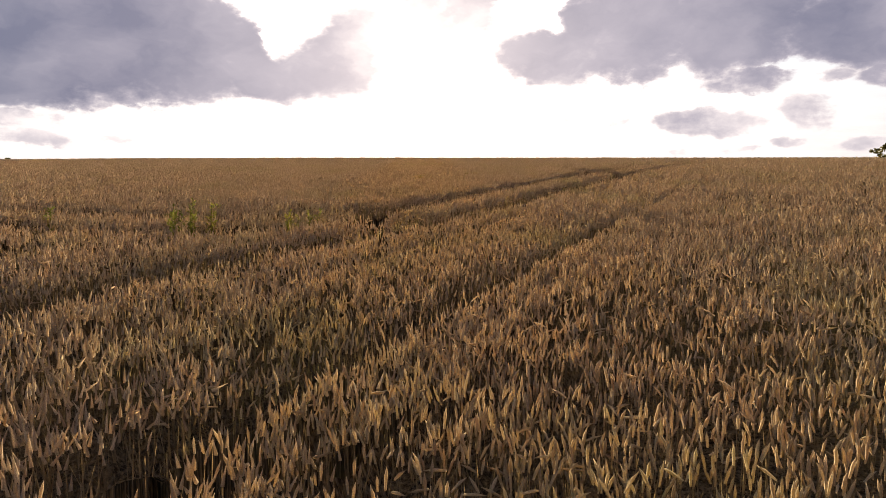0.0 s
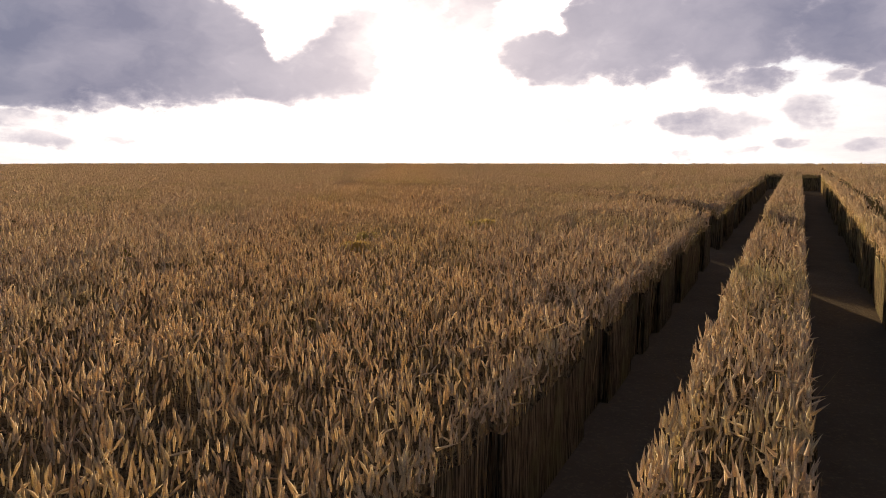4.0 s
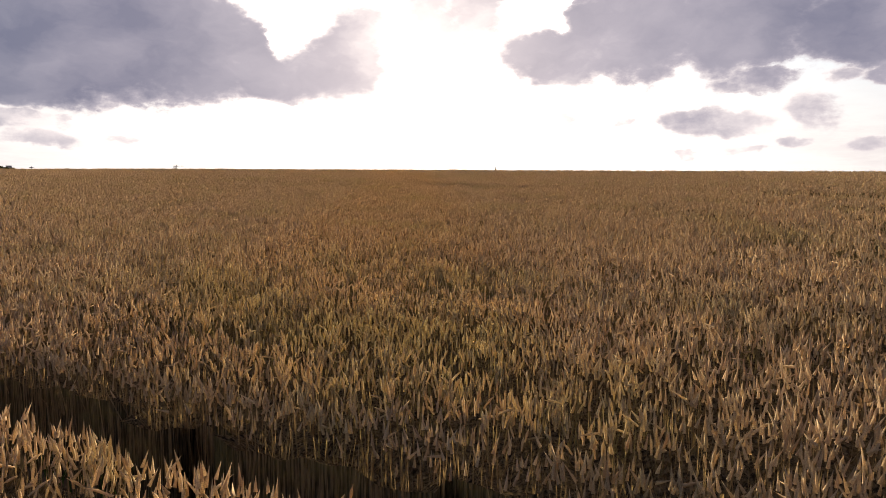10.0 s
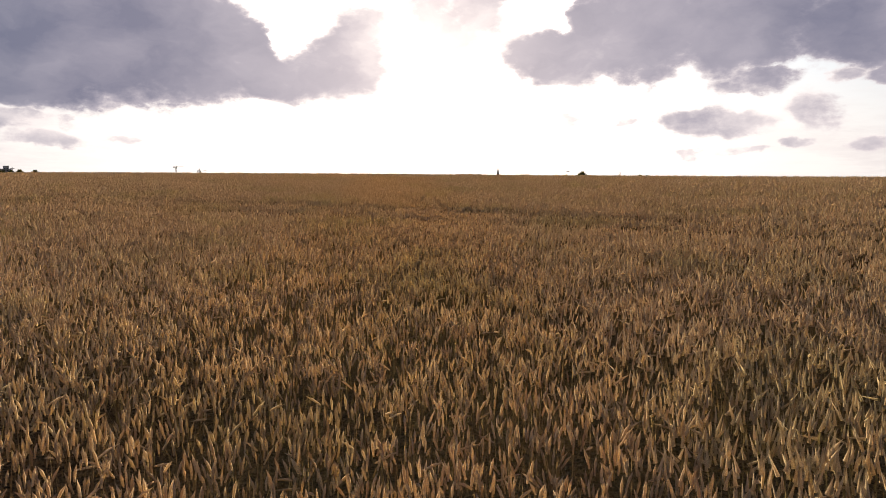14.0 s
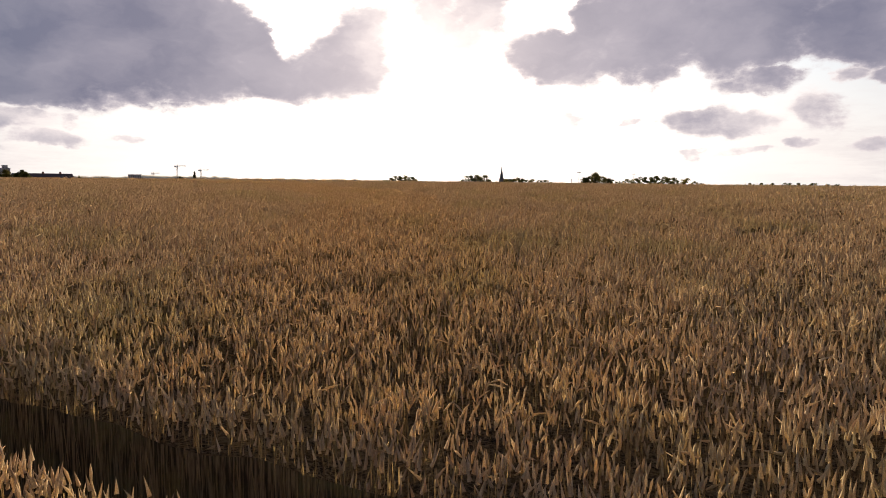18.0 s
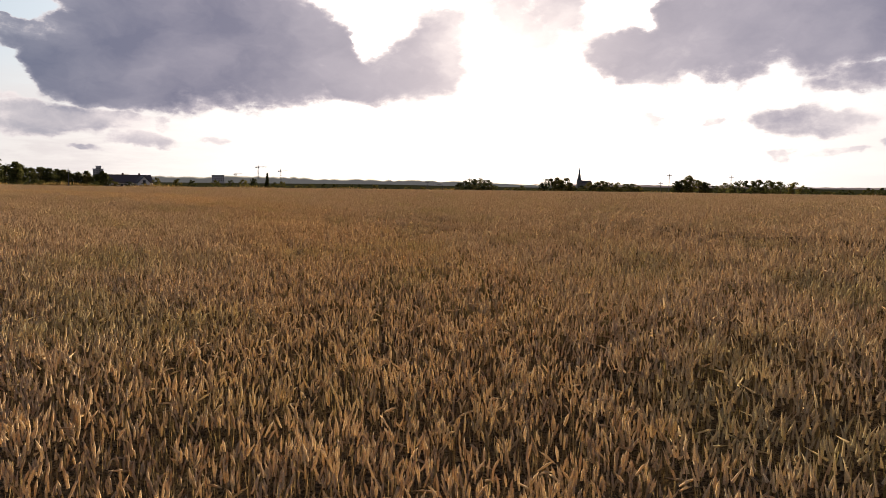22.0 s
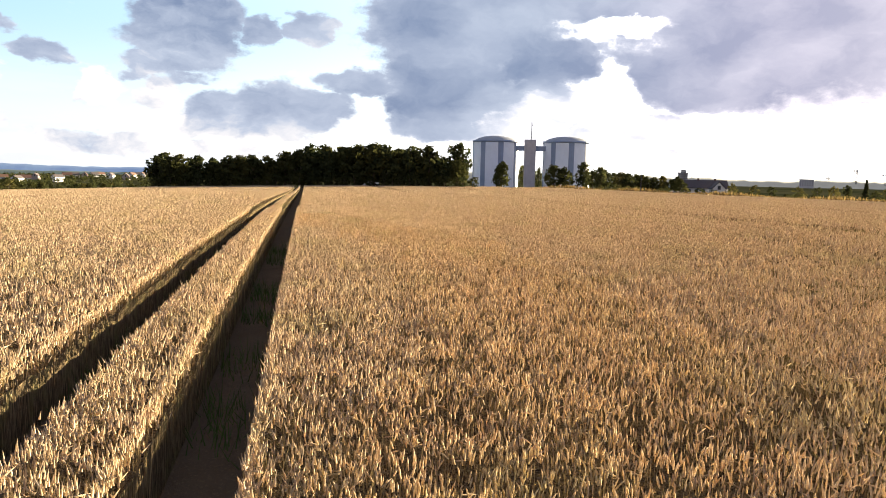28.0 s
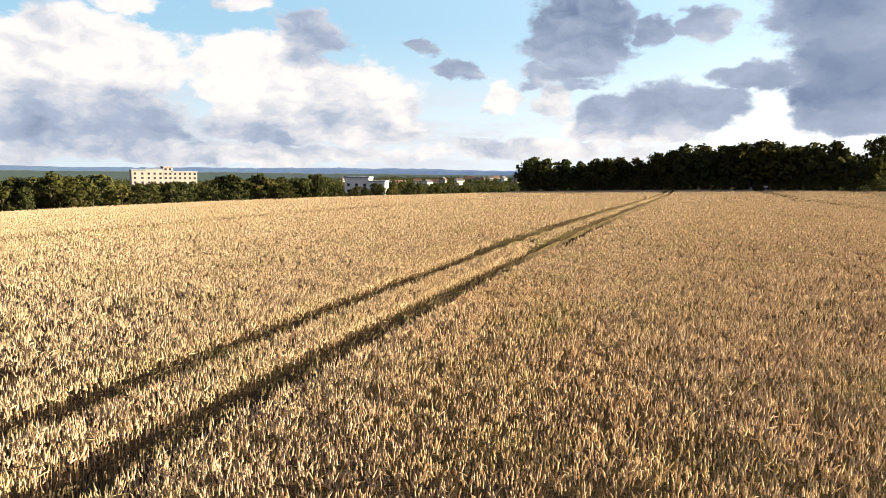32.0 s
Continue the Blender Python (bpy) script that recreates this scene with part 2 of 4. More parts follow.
def material(name, rough=0.8):
    m = bpy.data.materials.new(name)
    m.use_nodes = True
    g = Graph(m.node_tree)
    b = m.node_tree.nodes["Principled BSDF"]
    b.inputs["Roughness"].default_value = rough
    b.inputs["Specular IOR Level"].default_value = 0.35
    return m, g, b


def matte(name):
    """A surface with no gloss at all: soil, straw, ears."""
    m, g, b = material(name)
    m.node_tree.nodes.remove(b)
    b = m.node_tree.nodes.new("ShaderNodeBsdfDiffuse")
    b.inputs["Roughness"].default_value = 0.6
    m.node_tree.links.new(b.outputs[0], m.node_tree.nodes["Material Output"].inputs[0])
    return m, g, b


def bump(g, b, height, strength=0.5, distance=0.02):
    n = g.t.nodes.new("ShaderNodeBump")
    n.inputs["Strength"].default_value, n.inputs["Distance"].default_value = strength, distance
    g.put(n, "Height", height)
    g.t.links.new(n.outputs[0], b.inputs["Normal"])


def world_place(g):
    return g.t.nodes.new("ShaderNodeNewGeometry").outputs["Position"]


def wheat_material(name, pale, ripe, green, through_light=0.13):
    """Dry husk or straw: matt, and golden where light comes through it."""
    m, g, b = matte(name)
    geo = g.t.nodes.new("ShaderNodeNewGeometry")
    one = geo.outputs["Random Per Island"]
    c = g.mix(g.ramp(one, 0.0, 1.0, smooth=False), pale, ripe)
    patch, _ = g.noise(geo.outputs["Position"], 0.55, 4.0, 0.6)
    c = g.mix(g.ramp(patch, 0.45, 0.75, 0.0, 0.75), c, green)
    odd = g.ramp(g.math("FRACT", g.math("MULTIPLY", one, 17.0)), 0.55, 1.0, 0.0, 0.5)
    c = g.mix(odd, c, (ripe[0] * 0.62, ripe[1] * 0.55, ripe[2] * 0.55, 1))
    grain, _ = g.noise(geo.outputs["Position"], 240.0, 2.0, 0.5)
    c = g.mix(g.ramp(grain, 0.3, 0.7, 0.0, 0.45), c, (ripe[0] * 0.45, ripe[1] * 0.4, ripe[2] * 0.35, 1))
    g.t.links.new(c, b.inputs[0])
    bump(g, b, grain, 0.4, 0.004)
    tr = g.t.nodes.new("ShaderNodeBsdfTranslucent")
    g.t.links.new(g.mix(1.0, c, (1.0, 0.92, 0.70, 1), "MULTIPLY"), tr.inputs[0])
    mix = g.t.nodes.new("ShaderNodeMixShader")
    mix.inputs[0].default_value = through_light
    g.t.links.new(b.outputs[0], mix.inputs[1]), g.t.links.new(tr.outputs[0], mix.inputs[2])
    g.t.links.new(mix.outputs[0], g.t.nodes["Material Output"].inputs[0])
    return m


EAR = wheat_material("wheat_ear", (0.82, 0.68, 0.49, 1), (0.60, 0.46, 0.31, 1), (0.55, 0.50, 0.27, 1), 0.40)
STRAW = wheat_material("wheat_straw", (0.46, 0.35, 0.21, 1), (0.28, 0.205, 0.12, 1), (0.22, 0.21, 0.09, 1), 0.25)


def canopy_material():
    m, g, b = matte("crop_canopy")
    p = world_place(g)
    a, _ = g.noise(p, 9.0, 5.0, 0.7)
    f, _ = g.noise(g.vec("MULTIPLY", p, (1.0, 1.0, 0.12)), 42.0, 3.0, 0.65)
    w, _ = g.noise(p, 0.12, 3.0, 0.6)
    # straw colour broken by near-black streaks that paint the shade between stalks
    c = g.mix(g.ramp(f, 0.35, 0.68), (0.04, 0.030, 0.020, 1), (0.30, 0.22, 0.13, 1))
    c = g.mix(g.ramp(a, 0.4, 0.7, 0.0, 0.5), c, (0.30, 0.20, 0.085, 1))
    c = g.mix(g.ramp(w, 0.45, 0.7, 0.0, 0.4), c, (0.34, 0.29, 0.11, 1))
    g.t.links.new(c, b.inputs[0])
    bump(g, b, g.math("ADD", f, g.math("MULTIPLY", a, 0.8)), 1.0, 0.12)
    return m


def soil_material():
    m, g, b = matte("soil")
    p = world_place(g)
    a, _ = g.noise(p, 2.2, 6.0, 0.65)
    f, _ = g.noise(p, 26.0, 5.0, 0.7)
    far, _ = g.noise(p, 0.012, 5.0, 0.6)
    c = g.mix(a, (0.085, 0.062, 0.042, 1), (0.15, 0.115, 0.078, 1))
    c = g.mix(g.ramp(f, 0.5, 0.75, 0.0, 0.7), c, (0.21, 0.165, 0.095, 1))
    # beyond the field: rough grass and far meadows
    x, y, z = g.split(p)
    away = g.ramp(g.vec("LENGTH", g.vec("SUBTRACT", p, (-20.0, 90.0, 0.0))), 215.0, 300.0)
    meadow = g.mix(g.ramp(far, 0.4, 0.6), (0.028, 0.033, 0.016, 1), (0.06, 0.058, 0.03, 1))
    c = g.mix(away, c, meadow)
    g.t.links.new(c, b.inputs[0])
    bump(g, b, f, 0.7, 0.05)
    return m


def rut_side_material():
    """Upright straws standing close together, coloured darker to imitate the shadow inside the ruts."""
    m, g, b = matte("straw_wall")
    p = world_place(g)
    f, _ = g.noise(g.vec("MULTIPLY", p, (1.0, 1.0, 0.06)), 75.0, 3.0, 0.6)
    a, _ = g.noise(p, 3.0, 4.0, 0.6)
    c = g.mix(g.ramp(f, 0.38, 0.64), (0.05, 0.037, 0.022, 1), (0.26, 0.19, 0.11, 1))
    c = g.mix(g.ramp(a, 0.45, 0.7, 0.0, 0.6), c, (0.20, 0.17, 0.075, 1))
    g.t.links.new(c, b.inputs[0])
    bump(g, b, f, 1.0, 0.05)
    return m


CANOPY, SOIL, RUT_SIDE = canopy_material(), soil_material(), rut_side_material()

# ---- the lie of the land ----
GRID_X = np.array([-260, -170, -90, -30, 20, 90, 200.0])
GRID_Y = np.array([-60, 0, 25, 50, 75, 100, 140, 200, 300.0])
KNOTS = [[-7.55, -4.47, -3.28, -2.23, -1.33, -0.58, 0.47, 2.18, 4.67],
         [-6.41, -2.93, -1.56, -0.31, 0.78, 1.54, 2.22, 2.91, 3.43],
         [-5.29, -1.56, -0.07, 1.31, 2.6, 3.42, 3.69, 3.25, 2.41],
         [-4.25, -0.55, 1.09, 2.28, 3.58, 4.31, 4.21, 3.49, 1.99],
         [-3.09, 0.39, 1.97, 2.97, 3.93, 4.18, 4.11, 3.55, 1.86],
         [-1.05, 1.8, 2.87, 3.69, 4.14, 4.2, 3.93, 3.38, 1.78],
         [2.46, 3.84, 4.25, 4.46, 4.46, 4.3, 3.88, 3.12, 1.71]]
KNOTS = np.array(KNOTS)


def spline(k, x):
    """Weights of a natural cubic spline through the stations k, level beyond its ends."""
    n, h = len(k), np.diff(k)
    a, b = np.zeros((n, n)), np.zeros((n, n))
    a[0, 0] = a[-1, -1] = 1
    for i in range(1, n - 1):
        a[i, i - 1:i + 2] = h[i - 1], 2 * (h[i - 1] + h[i]), h[i]
        b[i, i - 1:i + 2] = 6 / h[i - 1], -6 / h[i - 1] - 6 / h[i], 6 / h[i]
    bend = np.linalg.solve(a, b)
    x = np.clip(x, k[0], k[-1])
    i = np.clip(np.searchsorted(k, x) - 1, 0, n - 2)
    p = (k[i + 1] - x) / h[i]
    q, e = 1 - p, np.eye(n)
    return p[:, None] * e[i] + q[:, None] * e[i + 1] + ((p ** 3 - p) * h[i] ** 2 / 6)[:, None] * bend[i] + ((q ** 3 - q) * h[i] ** 2 / 6)[:, None] * bend[i + 1]


FIELD = np.array([(230, 272), (-170, 272), (-237, 160), (-128, 59), (60, -115), (230, -115)], float)


def outside(x, y):
    """Metres beyond the field's edge; negative inside."""
    best = np.full(len(x), -1e9)
    for (ax, ay), (bx, by) in zip(FIELD, np.roll(FIELD, -1, 0)):
        length = math.hypot(bx - ax, by - ay)
        best = np.maximum(best, ((x - ax) * (by - ay) - (y - ay) * (bx - ax)) / length)
    return best


def land(x, y):
    x, y = np.atleast_1d(np.asarray(x, float)), np.atleast_1d(np.asarray(y, float))
    z = np.einsum("ij,jk,ik->i", spline(GRID_X, x), KNOTS, spline(GRID_Y, y))
    d = np.maximum(outside(x, y), 0)
    west = 1 / (1 + np.exp(np.clip((y - 200 + 0.2 * x) / 40, -50, 50)))      # the valley side falls away, then climbs to the town
    return z - west * 10 * (1 - np.exp(-d / 120)) - (1 - west) * 3.0 * (1 - np.exp(-d / 200))


def ground_z(x, y):
    return float(land([x], [y])[0])


U, N = np.array([-0.887, 0.462]), np.array([0.462, 0.887])      # along the tramlines, and across them


def mesh_object(name, verts, faces, mat, smooth=False, parent=None):
    """A mesh of equal-sided faces from arrays."""
    verts, faces = np.asarray(verts, np.float32), np.asarray(faces, np.int32)
    me = bpy.data.meshes.new(name)
    me.vertices.add(len(verts))
    me.vertices.foreach_set("co", verts.ravel())
    me.loops.add(faces.size)
    me.loops.foreach_set("vertex_index", faces.ravel())
    me.polygons.add(len(faces))
    me.polygons.foreach_set("loop_start", np.arange(0, faces.size, faces.shape[1], dtype=np.int32))
    if smooth:
        me.polygons.foreach_set("use_smooth", np.ones(len(faces), bool))
    me.update(calc_edges=True)
    me.materials.append(mat)
    ob = new(name, me)
    ob.parent = parent
    return ob


def ground():
    near = np.concatenate([np.arange(-300, -60, 8.0), np.arange(-60, 40, 2.0), np.arange(40, 260, 8.0)])
    far = np.array([30, 80, 160, 300, 550, 1000, 1800, 3000, 4600.0])
    xs = np.concatenate([-300 - far[::-1], near, 260 + far])
    ys = np.concatenate([-140 - far[::-1], np.arange(-140, -20, 8.0), np.arange(-20, 140, 2.0), np.arange(140, 330, 8.0), 330 + far])
    gx, gy = np.meshgrid(xs, ys, indexing="ij")
    z = land(gx.ravel(), gy.ravel())
    i = np.arange(gx.size).reshape(gx.shape)
    f = np.stack([i[:-1, :-1], i[1:, :-1], i[1:, 1:], i[:-1, 1:]], -1).reshape(-1, 4)
    ob = mesh_object("ground", np.stack([gx.ravel(), gy.ravel(), z - 0.03], -1), f, SOIL, True)
    tagged(ob, "brown field soil running out to far meadows", "ground", kind="structure")


ground()

# ---- tramlines: pairs of wheel ruts, as (from, to) across ----
PAIRS = [(5.0, 5.85, 6.6, 7.4), (28.2, 29.1, 29.92, 30.68), (50.3, 51.2, 51.85, 52.65), (73.05, 73.9, 74.65, 75.45)]
PAIRS += [(r, r + 0.8, r + 1.6, r + 2.4) for r in (-85.0, -62.5, -40.0, -17.5, 95.7, 118.2, 140.8, 163.3, 185.9, 208.4, 231.0)]
HEAD = (5.1, 5.85, 6.5, 7.25)
# bends and joining wheel marks by the headland: half width, then places along and across
BENDS = [
    (0.40, [(6.1, -8), (6.08, 4), (6.0, 5.5), (5.75, 7), (5.6, 8.4), (5.5, 10), (5.47, 12), (5.47, 47)]),
    (0.40, [(6.87, 10), (6.87, 47)]),
    (0.32, [(17, 5.4), (12, 4.9), (10, 4.75), (8.5, 5.0), (7.85, 5.6), (7.6, 6.5), (7.3, 7.4), (6.8, 8.4), (6.2, 9.0), (5.6, 9.6)]),
    (0.42, [(11.5, 6.3), (10, 6.4), (8.6, 6.9), (7.8, 7.3), (7.1, 8.0), (6.8, 9.0), (6.87, 10.5)]),
    (0.42, [(17, 7.0), (14, 7.6), (12, 8.1), (9.6, 8.3), (8.8, 8.45), (8.2, 9.0), (7.7, 9.7), (7.2, 10.6), (6.87, 12)]),
    (0.07, [(13, 9.5), (10.2, 9.1), (9.3, 9.5), (8.8, 10.1)]),
    (0.42, [(24.5, 28.75), (14, 28.6), (12.5, 28.25), (11.3, 27.8), (9.7, 27.0), (9.0, 26.6), (8.1, 25.8), (7.3, 24.6), (6.4, 23.2), (5.5, 21.8)]),
    (0.38, [(24.5, 30.35), (14, 30.15), (12, 29.6), (10.6, 29.0), (8.7, 28.6), (5.5, 28.5)]),
    (0.36, [(13, 30.1), (10.8, 29.9), (9.5, 30.5), (8.6, 32.5), (7.9, 34.6), (7.2, 37.2)]),
]
OPEN_FROM = (17.0, 24.0)             # where the first two pairs run straight


def from_line(u, n, line, reach):
    """Distance to a bent line, as far as reach."""
    best = np.full(u.shape, reach + 1.0)
    p = np.array(line)
    near = (u > p[:, 0].min() - reach) & (u < p[:, 0].max() + reach) & (n > p[:, 1].min() - reach) & (n < p[:, 1].max() + reach)
    if near.any():
        a, b, d = u[near], n[near], best[near]
        for (au, an), (bu, bn) in zip(line[:-1], line[1:]):
            t = np.clip(((a - au) * (bu - au) + (b - an) * (bn - an)) / ((bu - au) ** 2 + (bn - an) ** 2), 0, 1)
            d = np.minimum(d, np.hypot(a - au - t * (bu - au), b - an - t * (bn - an)))
        best[near] = d
    return best


def in_rut(u, n, grow=0.0):
    m = np.zeros(u.shape, bool)
    ragged = 0.03 * np.sin(3.1 * n + 2 * u) + 0.03 * np.sin(7.3 * u - 5.1 * n)
    for half, line in BENDS:
        m |= from_line(u, n, line, half + abs(grow) + 0.1) < half + grow + (ragged if half > 0.1 else 0.0)
    gap = 0.2 * grow
    m |= (np.abs(u - 3.06 - 0.03 * np.sin(n * 0.5)) < np.interp(n, (2, 9, 14, 20), (0.18, 0.13, 0.08, 0.0)) + 0.05 * np.sin(n * 1.3) * np.sin(n * 0.37 + 1) + gap) & (n > 1.5) & (n < 22)
    m |= (np.abs(u - 2.62) < np.interp(n, (2, 10, 20), (0.06, 0.04, 0.0)) + gap) & (n > 2) & (n < 20)
    m |= (np.abs(u - 4.68 - 0.03 * np.sin(n * 0.6)) < 0.12 + 0.03 * np.sin(n * 0.7 + 2) + gap) & (n > 3)
    for k, (a, b, c, d) in enumerate(PAIRS):
        turn = 7.0
        start = OPEN_FROM[k] if k < 2 else HEAD[3] + turn
        m |= (u > start) & (((n > a - grow) & (n < b + grow)) | ((n > c - grow) & (n < d + grow)))
        if k > 1:
            r = np.hypot(u - start, n - (a - turn))
            quarter = (u <= start) & (n > a - turn)
            m |= quarter & (((r > turn - grow) & (r < turn + b - a + grow)) | ((r > turn + c - a - grow) & (r < turn + d - a + grow)))
    return m


# a plain line down the middle of the flown strip, for the fineness of the crop
SPINE = np.array([(0.3, -3), (-1.2, 20), (-2.0, 62), (-3.4, 78), (-8.5, 89), (-14.5, 96.5), (-24, 102), (-36, 104)], float)


def off_spine(x, y):
    best = np.full(x.shape, 1e9)
    for (ax, ay), (bx, by) in zip(SPINE[:-1], SPINE[1:]):
        t = np.clip(((x - ax) * (bx - ax) + (y - ay) * (by - ay)) / ((bx - ax) ** 2 + (by - ay) ** 2), 0, 1)
        best = np.minimum(best, np.hypot(x - ax - t * (bx - ax), y - ay - t * (by - ay)))
    return best


def waves(x, y):
    """Slow unevenness of the crop, about -1 to 1."""
    return (np.sin(x * 1.31 + 1.7 * np.sin(y * 0.43)) + np.sin(y * 1.07 + 2.1 * np.sin(x * 0.57 + 1)) + np.sin(0.31 * x + 0.23 * y) + np.sin(2.9 * x - 2.3 * y + np.sin(1.9 * y))) / 4


def canopy_top(x, y):
    d = np.clip((off_spine(x, y) - 4) / 16, 0, 1)
    d = d * d * (3 - 2 * d)
    jag = np.random.default_rng(x.size).uniform(-1, 1, x.shape)
    return 0.43 + 0.14 * d + 0.03 * waves(x, y) + (0.07 + 0.01 * d) * jag


def crop_block(us, ns, verts, quads, walls, masked=True):
    """Top faces of the standing crop over a lattice, with walls down to the soil where a rut or the field's edge cuts it."""
    gu, gn = np.meshgrid(us, ns, indexing="ij")
    x, y = gu * U[0] + gn * N[0], gu * U[1] + gn * N[1]
    z = land(x.ravel(), y.ravel()).reshape(x.shape)
    top = z + canopy_top(x, y)
    cu, cn = (us[1:] + us[:-1]) / 2, (ns[1:] + ns[:-1]) / 2
    mu, mn = np.meshgrid(cu, cn, indexing="ij")
    keep = outside((mu * U[0] + mn * N[0]).ravel(), (mu * U[1] + mn * N[1]).ravel()).reshape(mu.shape) < -1.5
    if masked:
        keep &= ~in_rut(mu, mn)
    rim = np.zeros(x.shape, bool)       # the standing edge beside a rut is kept full height
    cut = np.pad(~keep, 1, constant_values=False)
    for a, b in ((0, 0), (0, 1), (1, 0), (1, 1)):
        rim |= cut[a:a + x.shape[0], b:b + x.shape[1]]
    top = np.where(rim, z + 0.56 + 0.05 * np.random.default_rng(3).uniform(-1, 1, x.shape), top)
    base = sum(len(v) for v in verts)
    i = np.arange(x.size).reshape(x.shape) + base
    j = i + x.size
    verts.append(np.stack([x, y, top], -1).reshape(-1, 3))
    verts.append(np.stack([x, y, z - 0.05], -1).reshape(-1, 3))
    q = np.stack([i[:-1, :-1], i[1:, :-1], i[1:, 1:], i[:-1, 1:]], -1)[keep]
    quads.append(q)
    a = keep[1:, :] != keep[:-1, :]
    walls.append(np.stack([i[1:-1, :-1], i[1:-1, 1:], j[1:-1, 1:], j[1:-1, :-1]], -1)[a])
    b = keep[:, 1:] != keep[:, :-1]
    walls.append(np.stack([i[:-1, 1:-1], i[1:, 1:-1], j[1:, 1:-1], j[:-1, 1:-1]], -1)[b])


def with_edges(lines, cuts):
    """Lattice lines that also run exactly along the rut edges."""
    cuts = [c for c in cuts if lines[0] < c < lines[-1]]
    kept = [v for v in lines if all(abs(v - c) > 0.12 for c in cuts)]
    return np.array(sorted(kept + cuts))


def crop():
    field = tagged(new("wheat_crop"), "ripe golden wheat standing in a large field", "wheat", kind="stuff")
    verts, quads, walls = [], [], []
    cuts = [e for p in PAIRS for e in p]
    nl = with_edges(np.concatenate([np.arange(-150, -10, 5.0), np.arange(-10, 108, 0.34), np.arange(108, 340, 3.0)]), cuts)
    ul = np.concatenate([np.arange(21.71, 85, 0.34), np.arange(85, 120, 0.8), np.arange(120, 330, 3.0)])
    crop_block(ul, nl, verts, quads, walls)
    fu, fn = np.concatenate([np.arange(1.5, 8.0, 0.07), np.linspace(8.0, 22.05, 95)]), np.arange(-6, 38.01, 0.14)
    crop_block(fu, fn, verts, quads, walls)
    side = with_edges(np.linspace(1.5, 22.05, 30), list(HEAD))
    crop_block(side, np.concatenate([fn[-3:-2], nl[nl > fn[-1] + 0.08]]), verts, quads, walls)
    crop_block(side, nl[nl <= -5.5], verts, quads, walls)
    crop_block(np.concatenate([np.arange(-220, -30, 5.0), np.linspace(-30, 1.7, 36)]), nl, verts, quads, walls, False)
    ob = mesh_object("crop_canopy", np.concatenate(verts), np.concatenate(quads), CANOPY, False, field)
    tagged(ob, "dense straw between and below the ears, with painted shade", kind="stuff")
    w = np.concatenate(walls)
    used, w = np.unique(w, return_inverse=True)
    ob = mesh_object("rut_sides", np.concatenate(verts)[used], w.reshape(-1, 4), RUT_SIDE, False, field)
    tagged(ob, "close-set brown straws along the wheel ruts, shadow painted in", kind="stuff")
    return field


def scatter(rng, lo, hi, per_m2, rows, clear):
    """Places in the crop between lo and hi metres off the spine; drilled in rows near to, loose far off."""
    c = np.array([p @ np.array([U, N]).T for p in SPINE])
    u0, u1, n0, n1 = c[:, 0].min() - hi, c[:, 0].max() + hi, c[:, 1].min() - hi, c[:, 1].max() + hi
    count = int((u1 - u0) * (n1 - n0) * per_m2)
    u, n = rng.uniform(u0, u1, count), rng.uniform(n0, n1, count)
    if rows:
        headland = u < 7.3
        n = np.where(headland, n, np.round(n / 0.13) * 0.13 + rng.normal(0, 0.038, count))
        u = np.where(headland, np.round(u / 0.13) * 0.13 + rng.normal(0, 0.038, count), u)
    x, y = u * U[0] + n * N[0], u * U[1] + n * N[1]
    d = off_spine(x, y)
    loose = d * (1 + 0.18 * rng.normal(size=count))
    ok = (loose >= lo) & (loose < hi) & ~in_rut(u, n, clear) & (outside(x, y) < -1.5) & (y > -1)
    ok &= (y > 1.4 * np.abs(x) - 4) | ((x < 0) & (y > 92 - 0.5 * np.maximum(0, -x - 21)))     # the flown side of the field
    return x[ok], y[ok]


def crop_height(rng, x, y, spread):
    """Uneven height of the crop: slow waves, clumps a hand or two wide, and every straw for itself."""
    clump = waves(4.1 * x, 4.1 * y)
    return 0.80 + 0.035 * waves(x, y) + 0.055 * clump + rng.normal(0, spread, len(x))


